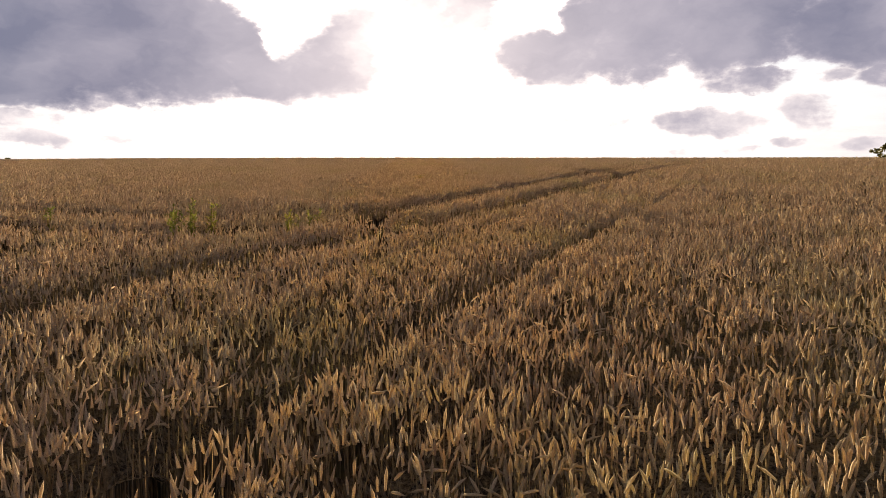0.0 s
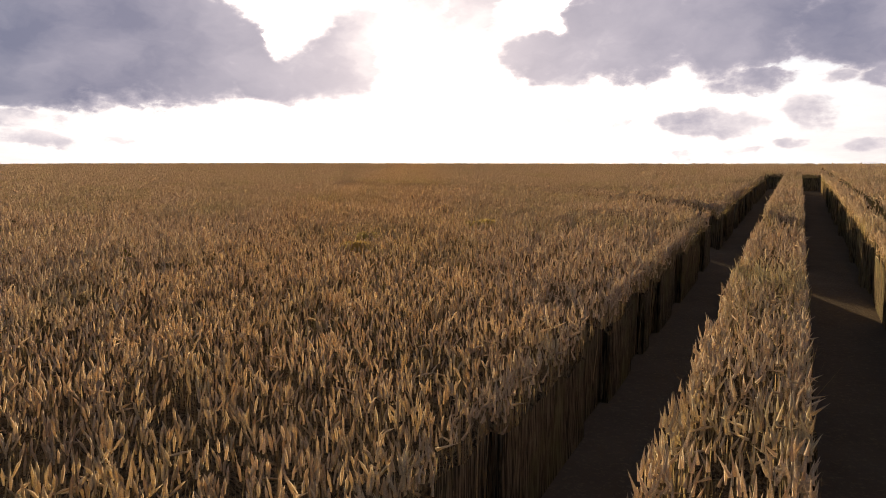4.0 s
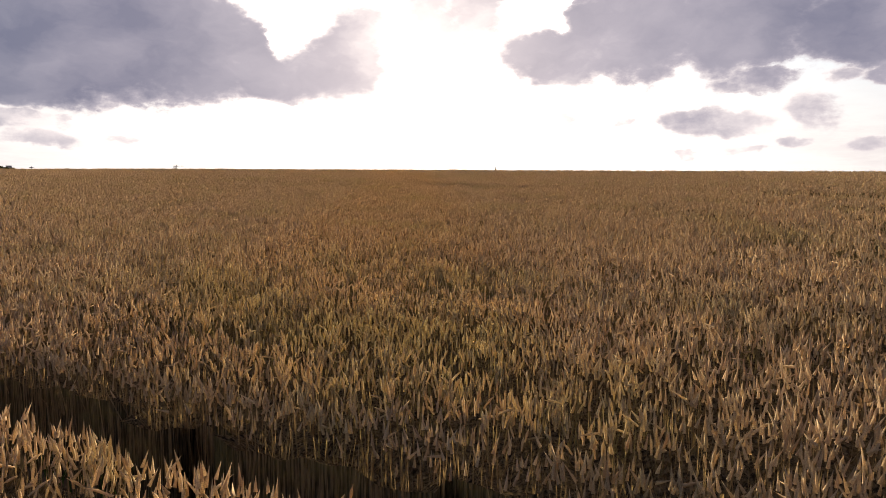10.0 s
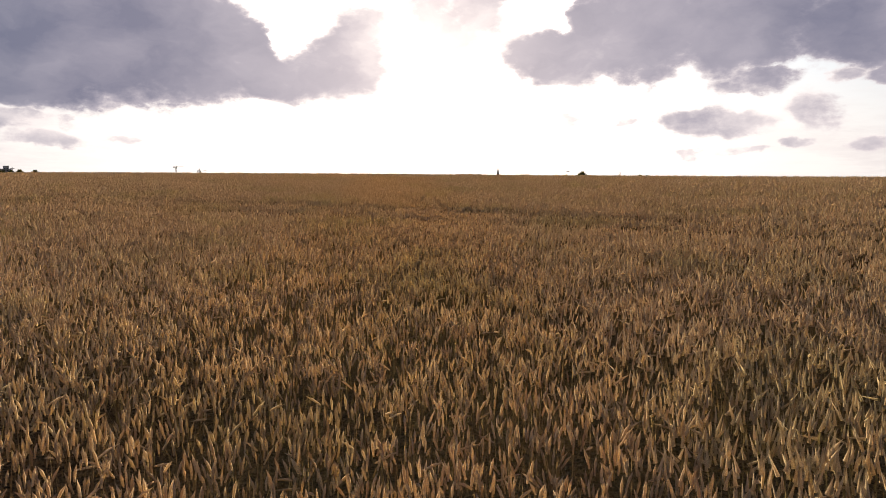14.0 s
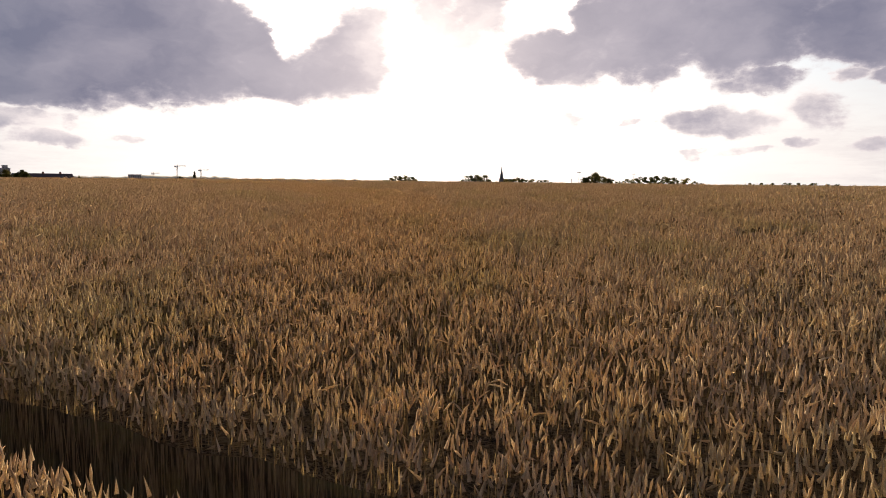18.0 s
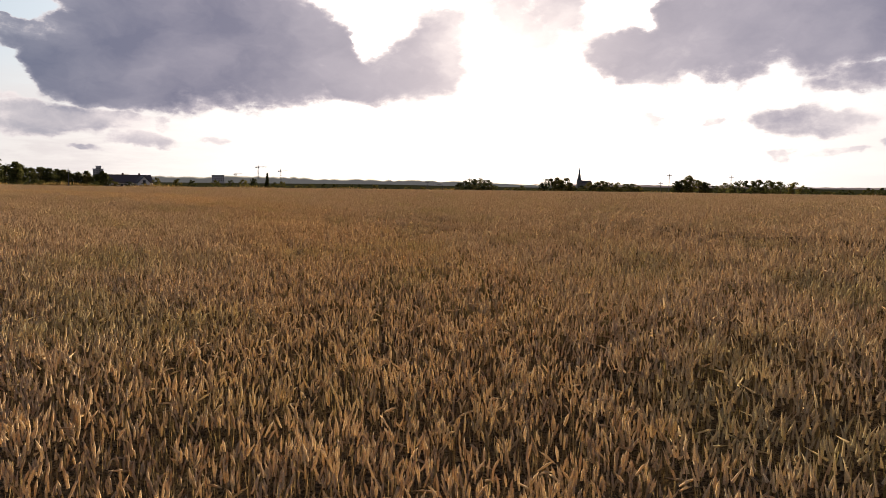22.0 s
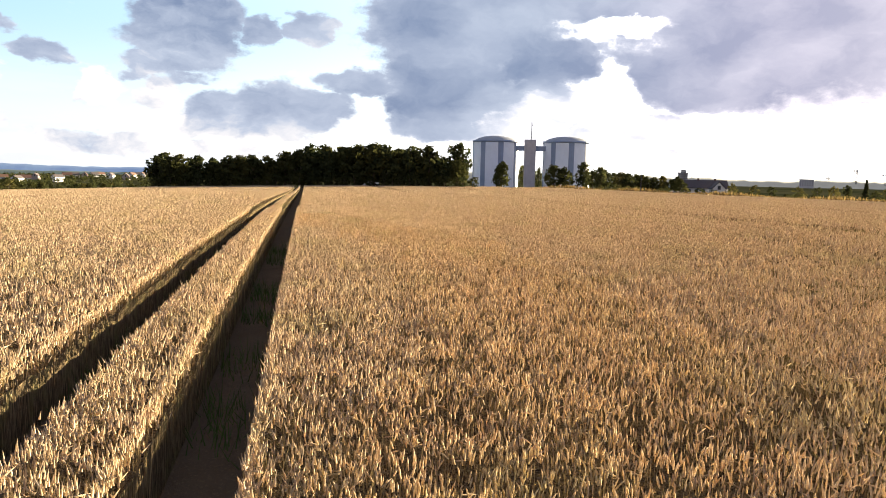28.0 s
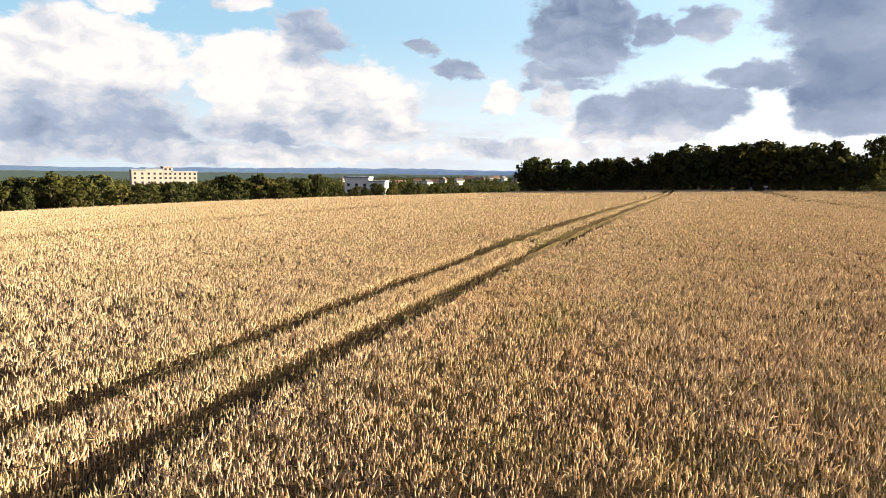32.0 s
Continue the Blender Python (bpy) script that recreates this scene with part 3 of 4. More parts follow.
def ears(rng, name, x, y, full, size, width, field, tall=None, bunch=1):
    """Slender ears on the tops of their straws, in bunches as they spring from one root: rounded close by, else plain spikes."""
    if tall is None:
        tall = crop_height(rng, x, y, 0.04)
    x, y, tall = (np.repeat(v, bunch) for v in (x, y, tall))
    k = len(x)
    apart = rng.normal(0, 0.024 if bunch > 1 else 0.001, (2, k))
    x, y, tall = x + apart[0], y + apart[1], tall + rng.normal(0, 0.028, k)
    length = size * rng.uniform(0.75, 1.2, k)
    lean = np.abs(rng.normal(0, 0.20, k)) + 0.05
    lean = np.where(rng.random(k) < 0.06, lean + rng.uniform(0.5, 1.2, k), lean)
    turn = np.arctan2(apart[1], apart[0]) + rng.normal(0, 0.8, k)          # the bunch spreads outwards
    axis = np.stack([np.sin(lean) * np.cos(turn), np.sin(lean) * np.sin(turn), np.cos(lean)], -1)
    side = np.cross(axis, np.array([0.3, 0.9, 0.1]))
    side /= np.linalg.norm(side, axis=1)[:, None]
    other = np.cross(axis, side)
    foot = np.stack([x, y, land(x, y) + tall - 0.4 * length], -1)
    nod = np.stack([axis[:, 0], axis[:, 1], -0.25 * np.hypot(axis[:, 0], axis[:, 1])], -1) * (length * 0.30)[:, None]
    spin = rng.uniform(0, 6.28, k)

    def at(up, out, angle):
        a = spin + angle
        return foot + axis * (length * up)[:, None] + nod * up * up + width * out * (np.cos(a)[:, None] * side + np.sin(a)[:, None] * other)

    if full:
        vs = [at(0.02, 0.65, 2.09 * j) for j in range(3)] + [at(0.60, 1.0, 2.09 * j + 0.3) for j in range(3)] + [at(1.0, 0.0, 0)]
        tri = [t for j in range(3) for t in ((j, (j + 1) % 3, 3 + (j + 1) % 3), (j, 3 + (j + 1) % 3, 3 + j), (3 + j, 3 + (j + 1) % 3, 6))]
    else:
        vs = [at(0.04, 1.05, 2.09 * j) for j in range(3)] + [at(1.0, 0.1, 0)]
        tri = [(0, 1, 3), (1, 2, 3), (2, 0, 3)]
    v = np.stack(vs, 1)
    f = (np.array(tri)[None] + (np.arange(k) * len(vs))[:, None, None]).reshape(-1, 3)
    ob = mesh_object(name, v.reshape(-1, 3), f, EAR, False, field)
    tagged(ob, "golden ripe wheat ears", kind="stuff")


def blades(rng, x, y, field):
    """Straws and dry flag leaves reaching up between the ears."""
    k = len(x)
    top = crop_height(rng, x, y, 0.05) - rng.uniform(0.0, 0.12, k)
    a, lean = rng.uniform(0, 6.28, k), np.abs(rng.normal(0, 0.09, k))
    foot = np.stack([x, y, land(x, y) + 0.42], -1)
    tip = np.stack([x + lean * np.cos(a), y + lean * np.sin(a), land(x, y) + top], -1)
    w = np.stack([np.cos(a + 1.6), np.sin(a + 1.6), 0 * a], -1) * rng.uniform(0.002, 0.007, k)[:, None]
    v = np.stack([foot - w, foot + w, tip], 1).reshape(-1, 3)
    tagged(mesh_object("straw", v, np.arange(k * 3).reshape(-1, 3), STRAW, False, field), "thin dry wheat straws and leaves", kind="stuff")


def along_line(rng, line, per_m, off):
    """Random places along a bent line, set off to one side."""
    us, ns = [], []
    for (au, an), (bu, bn) in zip(line[:-1], line[1:]):
        far = math.hypot(bu - au, bn - an)
        k = int(far * per_m)
        t, o = rng.random(k), off(k)
        us.append(au + t * (bu - au) - o * (bn - an) / far), ns.append(an + t * (bn - an) + o * (bu - au) / far)
    return us, ns


def rut_edges(rng, per_m, over=0.0):
    """Places along the bare sides of the ruts near the flown strip."""
    us, ns = [], []

    def set_back(k):
        return 0.01 - over + np.abs(rng.normal(0, 0.05 + over * 0.5, k))

    for i, (a, b, c, d) in enumerate(PAIRS[:4]):
        for edge, out in ((a, -1), (b, 1), (c, -1), (d, 1)):
            lo, hi = max(OPEN_FROM[i] if i < 2 else HEAD[3] + 7, (edge - 5) * 0.52 - 8), (edge - 5) * 0.52 + 52
            k = int((hi - lo) * per_m)
            us.append(rng.uniform(lo, hi, k)), ns.append(edge + out * set_back(k))
    gaps = [(0.13, [(3.06, 2), (3.06, 21)]), (0.05, [(2.62, 2), (2.62, 25)]), (0.08, [(4.68, 3), (4.68, 28)])]
    for half, line in BENDS + gaps:
        for out in (-1, 1):
            u, n = along_line(rng, line, per_m if half > 0.2 else per_m * 0.5, lambda k: out * (half + set_back(k)))
            us += u
            ns += n
    u, n = np.concatenate(us), np.concatenate(ns)
    x, y = u * U[0] + n * N[0], u * U[1] + n * N[1]
    ok = (off_spine(x, y) * (1 + rng.exponential(0.35, len(x))) < 24) & (y > 1.4 * np.abs(x) - 4) & ~in_rut(u, n, -over)
    return x[ok], y[ok]


def rut_stems(rng, field):
    """Bare straws along the sides of the ruts, and the ears that lean out over them."""
    x, y = rut_edges(rng, 85)
    k = len(x)
    z = land(x, y)
    h = rng.uniform(0.45, 0.78, k)
    lx, ly = rng.normal(0, 0.03, k), rng.normal(0, 0.03, k)
    a = rng.uniform(0, np.pi, k)
    w = np.stack([np.cos(a), np.sin(a), 0 * a], -1) * 0.004
    foot, tip = np.stack([x, y, z], -1), np.stack([x + lx, y + ly, z + h], -1)
    v = np.stack([foot - w, foot + w, tip + w * 0.7, tip - w * 0.7], 1)
    tagged(mesh_object("rut_straw", v.reshape(-1, 3), np.arange(k * 4).reshape(-1, 4), STRAW, False, field), "bare upright straws along the wheel ruts", kind="stuff")
    x, y = rut_edges(rng, 140, 0.01)
    ears(rng, "edge_ears", x, y, False, 0.088, 0.0098, field, 0.82 - np.abs(rng.normal(0, 0.09, len(x))))


def rut_grass(rng, field):
    """Green blades sprouting on the soil of the ruts."""
    us, ns = [], []
    for a, b, c, d in PAIRS[1:4]:
        for p, q in ((a, b), (c, d)):
            k = 3600
            u = rng.uniform(max(HEAD[3] + 7, (p - 5) * 0.52 - 4), (p - 5) * 0.52 + 40, k)
            us.append(u), ns.append(rng.uniform(p + 0.06, q - 0.06, k))
    u, n = np.concatenate(us), np.concatenate(ns)
    keep = np.sin(u * 0.9 + n) + np.sin(u * 2.3 + 1.7 * n) > 0.1
    u, n = u[keep], n[keep]
    k = len(u)
    x, y = u * U[0] + n * N[0], u * U[1] + n * N[1]
    foot = np.stack([x, y, land(x, y) - 0.03], -1)
    a = rng.uniform(0, 6.28, k)
    w = np.stack([np.cos(a), np.sin(a), 0 * a], -1) * 0.007
    tip = foot + np.stack([rng.normal(0, 0.09, k), rng.normal(0, 0.09, k), rng.uniform(0.12, 0.42, k)], -1)
    v = np.stack([foot - w, foot + w, tip], 1).reshape(-1, 3)
    tagged(mesh_object("rut_grass", v, np.arange(k * 3).reshape(-1, 3), GREEN_BLADE, False, field), "green grass blades on the soil of the ruts", kind="stuff")


GREEN_BLADE = wheat_material("green_blades", (0.10, 0.17, 0.05, 1), (0.06, 0.10, 0.03, 1), (0.12, 0.15, 0.04, 1), 0.25)


field = crop()
rng = np.random.default_rng(5)
# metres off the flown strip, ears per square metre, full shape, ear length, half width
for lo, hi, dense, full, size, width in ((0, 1.6, 450, True, 0.082, 0.0076), (1.6, 5.0, 500, False, 0.090, 0.0094), (5.0, 10, 290, False, 0.096, 0.0122), (10, 18, 155, False, 0.108, 0.0165),
                                         (18, 38, 68, False, 0.125, 0.024), (38, 85, 21, False, 0.155, 0.041), (85, 250, 2.2, False, 0.22, 0.12)):
    bunch = 3 if hi < 20 else 1
    x, y = scatter(rng, lo, hi, dense / bunch, hi < 11, 0.07 if hi < 11 else 0.15)
    ears(rng, "wheat_ears", x, y, full, size, width, field, None, bunch)
x, y = scatter(rng, 0, 5.0, 190, True, 0.02)
blades(rng, x, y, field)
rut_stems(rng, field)
rut_grass(rng, field)

# ---- things round the field ----


def part(name, bm, mat, parent, label="", smooth=False):
    me = bpy.data.meshes.new(name)
    for f in bm.faces:
        f.smooth = smooth
    bm.to_mesh(me)
    bm.free()
    me.materials.append(mat)
    ob = new(name, me)
    ob.parent = parent
    if label:
        ob["label"] = label
    return ob


def box(bm, x0, x1, y0, y1, z0, z1, bevel=0.0):
    r = bmesh.ops.create_cube(bm, size=1.0, matrix=Matrix.Translation(((x0 + x1) / 2, (y0 + y1) / 2, (z0 + z1) / 2)) @ Matrix.Diagonal((x1 - x0, y1 - y0, z1 - z0, 1)))
    if bevel:
        es = list({e for v in r["verts"] for e in v.link_edges})
        bmesh.ops.bevel(bm, geom=es, offset=bevel, segments=1, affect="EDGES")
    return bm


def boxed(*a, **k):
    return box(bmesh.new(), *a, **k)


def tube(bm, a, b, r0, r1, sides=7):
    a, b = Vector(a), Vector(b)
    d = b - a
    m = Matrix.Translation((a + b) / 2) @ d.to_track_quat("Z", "Y").to_matrix().to_4x4()
    bmesh.ops.create_cone(bm, cap_ends=True, segments=sides, radius1=r0, radius2=r1, depth=d.length, matrix=m)
    return bm


def revolve(bm, profile, sides=48):
    """A body of revolution about z from (radius, height) pairs."""
    rings = []
    for r, z in profile:
        if r < 1e-4:
            rings.append([bm.verts.new((0, 0, z))])
        else:
            rings.append([bm.verts.new((r * math.cos(2 * math.pi * i / sides), r * math.sin(2 * math.pi * i / sides), z)) for i in range(sides)])
    for a, b in zip(rings, rings[1:]):
        for i in range(sides):
            j = (i + 1) % sides
            if len(b) == 1:
                bm.faces.new((a[i], a[j], b[0]))
            elif len(a) == 1:
                bm.faces.new((a[0], b[j], b[i]))
            else:
                bm.faces.new((a[i], a[j], b[j], b[i]))
    return bm


def spot(eye, head, dist):
    """A place on the land, by heading and distance from a point over the field."""
    x, y = eye[0] - math.sin(radians(head)) * dist, eye[1] + math.cos(radians(head)) * dist
    return x, y, ground_z(x, y)


MID, LATE, END = (-1.7, 60.5), (-9.3, 90.4), (-21.2, 100.9)


def plain(name, colour, rough=0.75, scale=1.5, vary=0.25, metal=0.0):
    m, g, b = material(name, rough)
    p = g.t.nodes.new("ShaderNodeTexCoord").outputs["Object"]
    a, _ = g.noise(p, scale, 5.0, 0.6)
    f, _ = g.noise(g.vec("MULTIPLY", p, (1.0, 1.0, 0.12)), scale * 6, 3.0, 0.6)
    c = g.mix(g.ramp(a, 0.3, 0.7, 0.0, vary), (*colour, 1), tuple(v * 0.55 for v in colour) + (1,))
    c = g.mix(g.ramp(f, 0.45, 0.75, 0.0, vary), c, tuple(v * 0.75 for v in colour) + (1,))
    g.t.links.new(c, b.inputs["Base Color"])
    b.inputs["Metallic"].default_value = metal
    bump(g, b, f, 0.25, 0.03)
    return m


def leaf_material(name, dark, light):
    m, g, b = matte(name)
    geo = g.t.nodes.new("ShaderNodeNewGeometry")
    tree_random = g.t.nodes.new("ShaderNodeObjectInfo").outputs["Random"]
    c = g.mix(geo.outputs["Random Per Island"], dark, light)
    c = g.mix(g.ramp(tree_random, 0.0, 1.0, 0.0, 0.45, smooth=False), c, (light[0] * 1.25, light[1] * 0.95, light[2] * 0.6, 1))
    g.t.links.new(c, b.inputs[0])
    tr = g.t.nodes.new("ShaderNodeBsdfTranslucent")
    g.t.links.new(c, tr.inputs[0])
    mix = g.t.nodes.new("ShaderNodeMixShader")
    mix.inputs[0].default_value = 0.3
    g.t.links.new(b.outputs[0], mix.inputs[1]), g.t.links.new(tr.outputs[0], mix.inputs[2])
    g.t.links.new(mix.outputs[0], g.t.nodes["Material Output"].inputs[0])
    return m


LEAF = leaf_material("leaves", (0.022, 0.030, 0.014, 1), (0.058, 0.066, 0.027, 1))
LEAF_PALE = leaf_material("pale_leaves", (0.05, 0.058, 0.022, 1), (0.12, 0.118, 0.045, 1))
DRY_GRASS = leaf_material("dry_grass", (0.10, 0.085, 0.035, 1), (0.24, 0.18, 0.09, 1))
BARK = plain("bark", (0.09, 0.065, 0.045), 0.9, 4.0, 0.5)
WHITE_METAL = plain("pale_silo_sheet", (0.80, 0.85, 0.93), 0.5, 0.4, 0.12)
BLUE_METAL = plain("blue_grey_sheet", (0.26, 0.32, 0.44), 0.5, 0.4, 0.25)
ROOF_METAL = plain("grey_roof_sheet", (0.27, 0.29, 0.32), 0.5, 0.5, 0.3)
CONCRETE = plain("concrete", (0.54, 0.51, 0.51), 0.85, 0.6, 0.3)
DARK_STEEL = plain("dark_steel", (0.07, 0.07, 0.075), 0.6, 3.0, 0.3)
PLASTER = plain("white_plaster", (0.72, 0.70, 0.66), 0.8, 0.7, 0.2)
BEIGE = plain("beige_wall", (0.34, 0.285, 0.26), 0.8, 0.5, 0.2)
TILE = plain("dark_roof_tiles", (0.085, 0.07, 0.07), 0.8, 2.5, 0.5)
RED_TILE = plain("brown_roof_tiles", (0.16, 0.085, 0.06), 0.8, 2.5, 0.5)
GLASS = plain("dark_window", (0.03, 0.035, 0.045), 0.15, 1.0, 0.1)
STONE = plain("grey_stone", (0.20, 0.18, 0.17), 0.85, 0.5, 0.3)


def tree_model(seed, kind="round", leaf=None):
    """A tree one unit high: tapered trunk with limbs, and a crown of many leaf sprays over uneven lobes."""
    r = random.Random(seed)
    base = new("tree")
    bm = bmesh.new()
    tube(bm, (0, 0, -0.06), (r.uniform(-.02, .02), 0, 0.45), 0.03, 0.018)
    lobes = []
    if kind == "conifer":
        tube(bm, (0, 0, 0.4), (0, 0, 0.97), 0.018, 0.004)
        for i in range(11):
            h = 0.14 + 0.8 * i / 10
            w = 0.24 * (1.03 - h)
            for k in range(4):
                a = r.uniform(0, 6.28)
                lobes.append((w * 0.6 * math.cos(a), w * 0.6 * math.sin(a), h, w * 0.62 + 0.015, 0.05))
    else:
        count = 15 if kind == "round" else 11
        spread = {"round": 0.30, "bush": 0.42, "tall": 0.20}[kind]
        low = {"round": 0.26, "bush": 0.16, "tall": 0.2}[kind]
        for i in range(count):
            h = low + (0.90 - low) * (i + 0.5) / count
            a, d = i * 2.4 + r.uniform(-.5, .5), spread * math.sin(math.pi * min(1, (h - low + 0.16) / (1.1 - low))) * r.uniform(0.35, 0.95)
            size = r.uniform(0.11, 0.19) * (1.15 - 0.45 * h)
            lobes.append((d * math.cos(a), d * math.sin(a), min(h, 0.985 - size * 0.75), size, size * r.uniform(0.7, 0.95)))
            if i % 2 == 0:
                tube(bm, (0, 0, 0.2 + 0.25 * i / count), (d * 0.8 * math.cos(a), d * 0.8 * math.sin(a), h), 0.011, 0.004, 5)
    part("trunk", bm, BARK, base, "brown bark on trunk and limbs")
    g = np.random.default_rng(seed)
    per = 30 if kind == "conifer" else 56
    vs = []
    for cx, cy, cz, w, h in lobes:
        d = g.normal(size=(per, 3))
        d /= np.linalg.norm(d, axis=1)[:, None]
        c = np.array([cx, cy, cz]) + d * np.array([w, w, h]) * g.uniform(0.55, 1.08, (per, 1))
        a = np.cross(d, g.normal(size=(per, 3)))
        a /= np.linalg.norm(a, axis=1)[:, None]
        b = np.cross(d, a) + 0.5 * d * g.normal(size=(per, 1))
        s = g.uniform(0.02, 0.048, (per, 1))
        vs.append(np.stack([c - a * s, c + b * s * 0.9, c + a * s, c - b * s * 0.7 + d * s * 0.5], 1))
    v = np.concatenate(vs).reshape(-1, 3)
    crown = mesh_object("crown", v, np.arange(len(v)).reshape(-1, 4), leaf or LEAF, False, base)
    crown["label"] = "dense green leaves"
    return base


MODELS = {}


def tree(kind, x, y, h, w=1.0, label="", pale=False, group="", z=None):
    key = (kind, pale, (int(abs(x) * 7 + abs(y) * 3)) % (4 if kind == "round" else 2))
    m = Matrix.Translation((x, y, (ground_z(x, y) if z is None else z) - 0.03 * h)) @ Matrix.Rotation(x * 12.9 + y * 7.7, 4, "Z") @ Matrix.Diagonal((h * w, h * w, h, 1))
    if key not in MODELS:
        ob = MODELS[key] = tree_model(hash((len(kind), pale, key[2])) % 1000 + len(MODELS), kind, LEAF_PALE if pale else LEAF)
        ob.matrix_basis = m
    else:
        src = MODELS[key]
        keep, src.matrix_basis = src.matrix_basis.copy(), Matrix.Identity(4)
        ob = copy_thing(src, m)
        src.matrix_basis = keep
    bush = kind == "bush"
    ob.name = "bush" if bush else "tree"
    tagged(ob, label or ("low rounded green bush at the field's edge" if bush else "leafy dark green tree beyond the wheat"), "bush" if bush else "tree", group)
    return ob


def wood():
    """The dark wood at the head of the field."""
    r = random.Random(3)
    heads, tops = (74.5, 73, 71.5, 69, 65, 62.5, 60, 56, 53, 51.5, 50), (8, 11, 10, 9, 10.5, 14, 14.5, 13.5, 13.5, 11, 10)
    for row, dist in enumerate((232, 240, 250)):
        for i in range(21):
            head = 49.8 + (73.6 - 49.8) * (i + r.uniform(0.2, 0.8)) / 21
            x, y, z = spot(LATE, head, dist + r.uniform(-3, 3))
            tall = float(np.interp(-head, [-v for v in heads], tops)) * r.uniform(0.78, 1.12) + 0.8
            tree("round", x, y, tall, r.uniform(0.95, 1.25), "tall dark broadleaf tree in a dense wood", group="wood at the field's head")
    for i in range(34):
        x, y, z = spot(LATE, 48.5 + 25.4 * (i + r.uniform(0.2, 0.8)) / 34, 227 + r.uniform(-1, 1))
        tree("bush", x, y, r.uniform(3.8, 5.5), 1.2, "dark shrub at the foot of the wood", group="shrubs under the wood")
    x, y, z = spot(LATE, 50.2, 238)
    tree("round", x, y, 16.5, 0.85, "tallest dark tree at the end of the wood")
    x, y, z = spot(LATE, 72.6, 228)
    tree("round", x, y, 10.5, 0.95, "rounded tree at the wood's sunlit corner")


def silos():
    for head, side in ((47.1, "first"), (41.45, "second")):
        x, y, z = spot(LATE, head, 340)
        top = 24.3 - z
        silo = tagged(new("storage_silo"), "huge round pale silo with blue-grey stripes and domed roof", "silo", "pair of silos")
        silo.matrix_basis = pose(x, y, z, 0, 0, head + 12)
        part("wall", revolve(bmesh.new(), [(11.0, -2), (11.0, top)]), WHITE_METAL, silo, "pale blue-white sheet wall", True)
        part("rim", revolve(bmesh.new(), [(11.0, top - 0.5), (11.35, top - 0.4), (11.35, top + 0.4), (10.9, top + 0.5)]), BLUE_METAL, silo, "dark blue rim band", True)
        part("dome", revolve(bmesh.new(), [(10.95, top + 0.35), (8.6, top + 1.55), (6.0, top + 2.35), (3.0, top + 2.8), (0, top + 2.95)]), ROOF_METAL, silo, "grey domed sheet roof", True)
        for k in range(8):
            bm = bmesh.new()
            vs = []
            for s in range(5):
                a = 2 * math.pi * k / 8 + (s - 2) * 0.058
                vs.append([bm.verts.new((11.07 * math.cos(a), 11.07 * math.sin(a), h)) for h in (-1, top - 0.45)])
            for p, q in zip(vs, vs[1:]):
                bm.faces.new((p[0], q[0], q[1], p[1]))
            part("stripe_panel", bm, BLUE_METAL, silo, "blue-grey vertical stripe")
    x, y, z = spot(LATE, 44.35, 336)
    h = 25.3 - z
    tower = tagged(new("lift_tower"), "square grey concrete lift tower between the silos", "tower")
    tower.matrix_basis = pose(x, y, z, 0, 0, 44.35)
    part("shaft", boxed(-2.7, 2.7, -2.7, 2.7, -2, h, 0.12), CONCRETE, tower, "rough grey concrete")
    part("side_panel", boxed(-1.7, 1.7, -2.82, -2.68, 0, h - 1.0, 0.03), CONCRETE, tower, "shallow raised concrete face")
    for s in (-1, 1):
        part("bridge", boxed(min(s * 2.6, s * 8), max(s * 2.6, s * 8), -1.2, 1.2, h - 5.2, h - 2.9, 0.05), BLUE_METAL, tower, "enclosed conveyor bridge")
    mast = tagged(new("antenna_mast"), "thin steel mast on the lift tower roof", "mast")
    mast.matrix_basis = pose(x, y, z + h)
    part("pole", tube(bmesh.new(), (0.6, 0, 0), (0.6, 0, 8.2), 0.16, 0.1, 6), DARK_STEEL, mast)
    part("antenna", tube(bmesh.new(), (1.3, 0, 6.2), (1.3, 0, 7.6), 0.12, 0.12, 6), DARK_STEEL, mast)
    part("bracket", tube(bmesh.new(), (0.6, 0, 6.5), (1.3, 0, 6.9), 0.07, 0.07, 5), DARK_STEEL, mast)
    r = random.Random(8)
    for head, dist, h, w in ((46.55, 292, 13.5, 0.95), (42.35, 292, 12.5, 1.15), (41.5, 294, 11.5, 1.0), (40.0, 290, 14, 0.8), (44.9, 350, 13, 0.6), (43.6, 350, 12, 0.5)):
        x, y, z = spot(LATE, head, dist)
        tree("round", x, y, h, w, "dark tree standing before the pale silos", z=z - 0.12 * h)
    for i in range(13):
        head = 39.4 - 6.6 * i / 12 + r.uniform(-.2, .2)
        x, y, z = spot(LATE, head, 288 + r.uniform(-8, 14))
        tree("round", x, y, 9.6 - 0.28 * i + r.uniform(-.8, .8), r.uniform(0.95, 1.3), "sunlit green tree in a row beyond the field", i % 3 == 1, "row of trees by the silos")


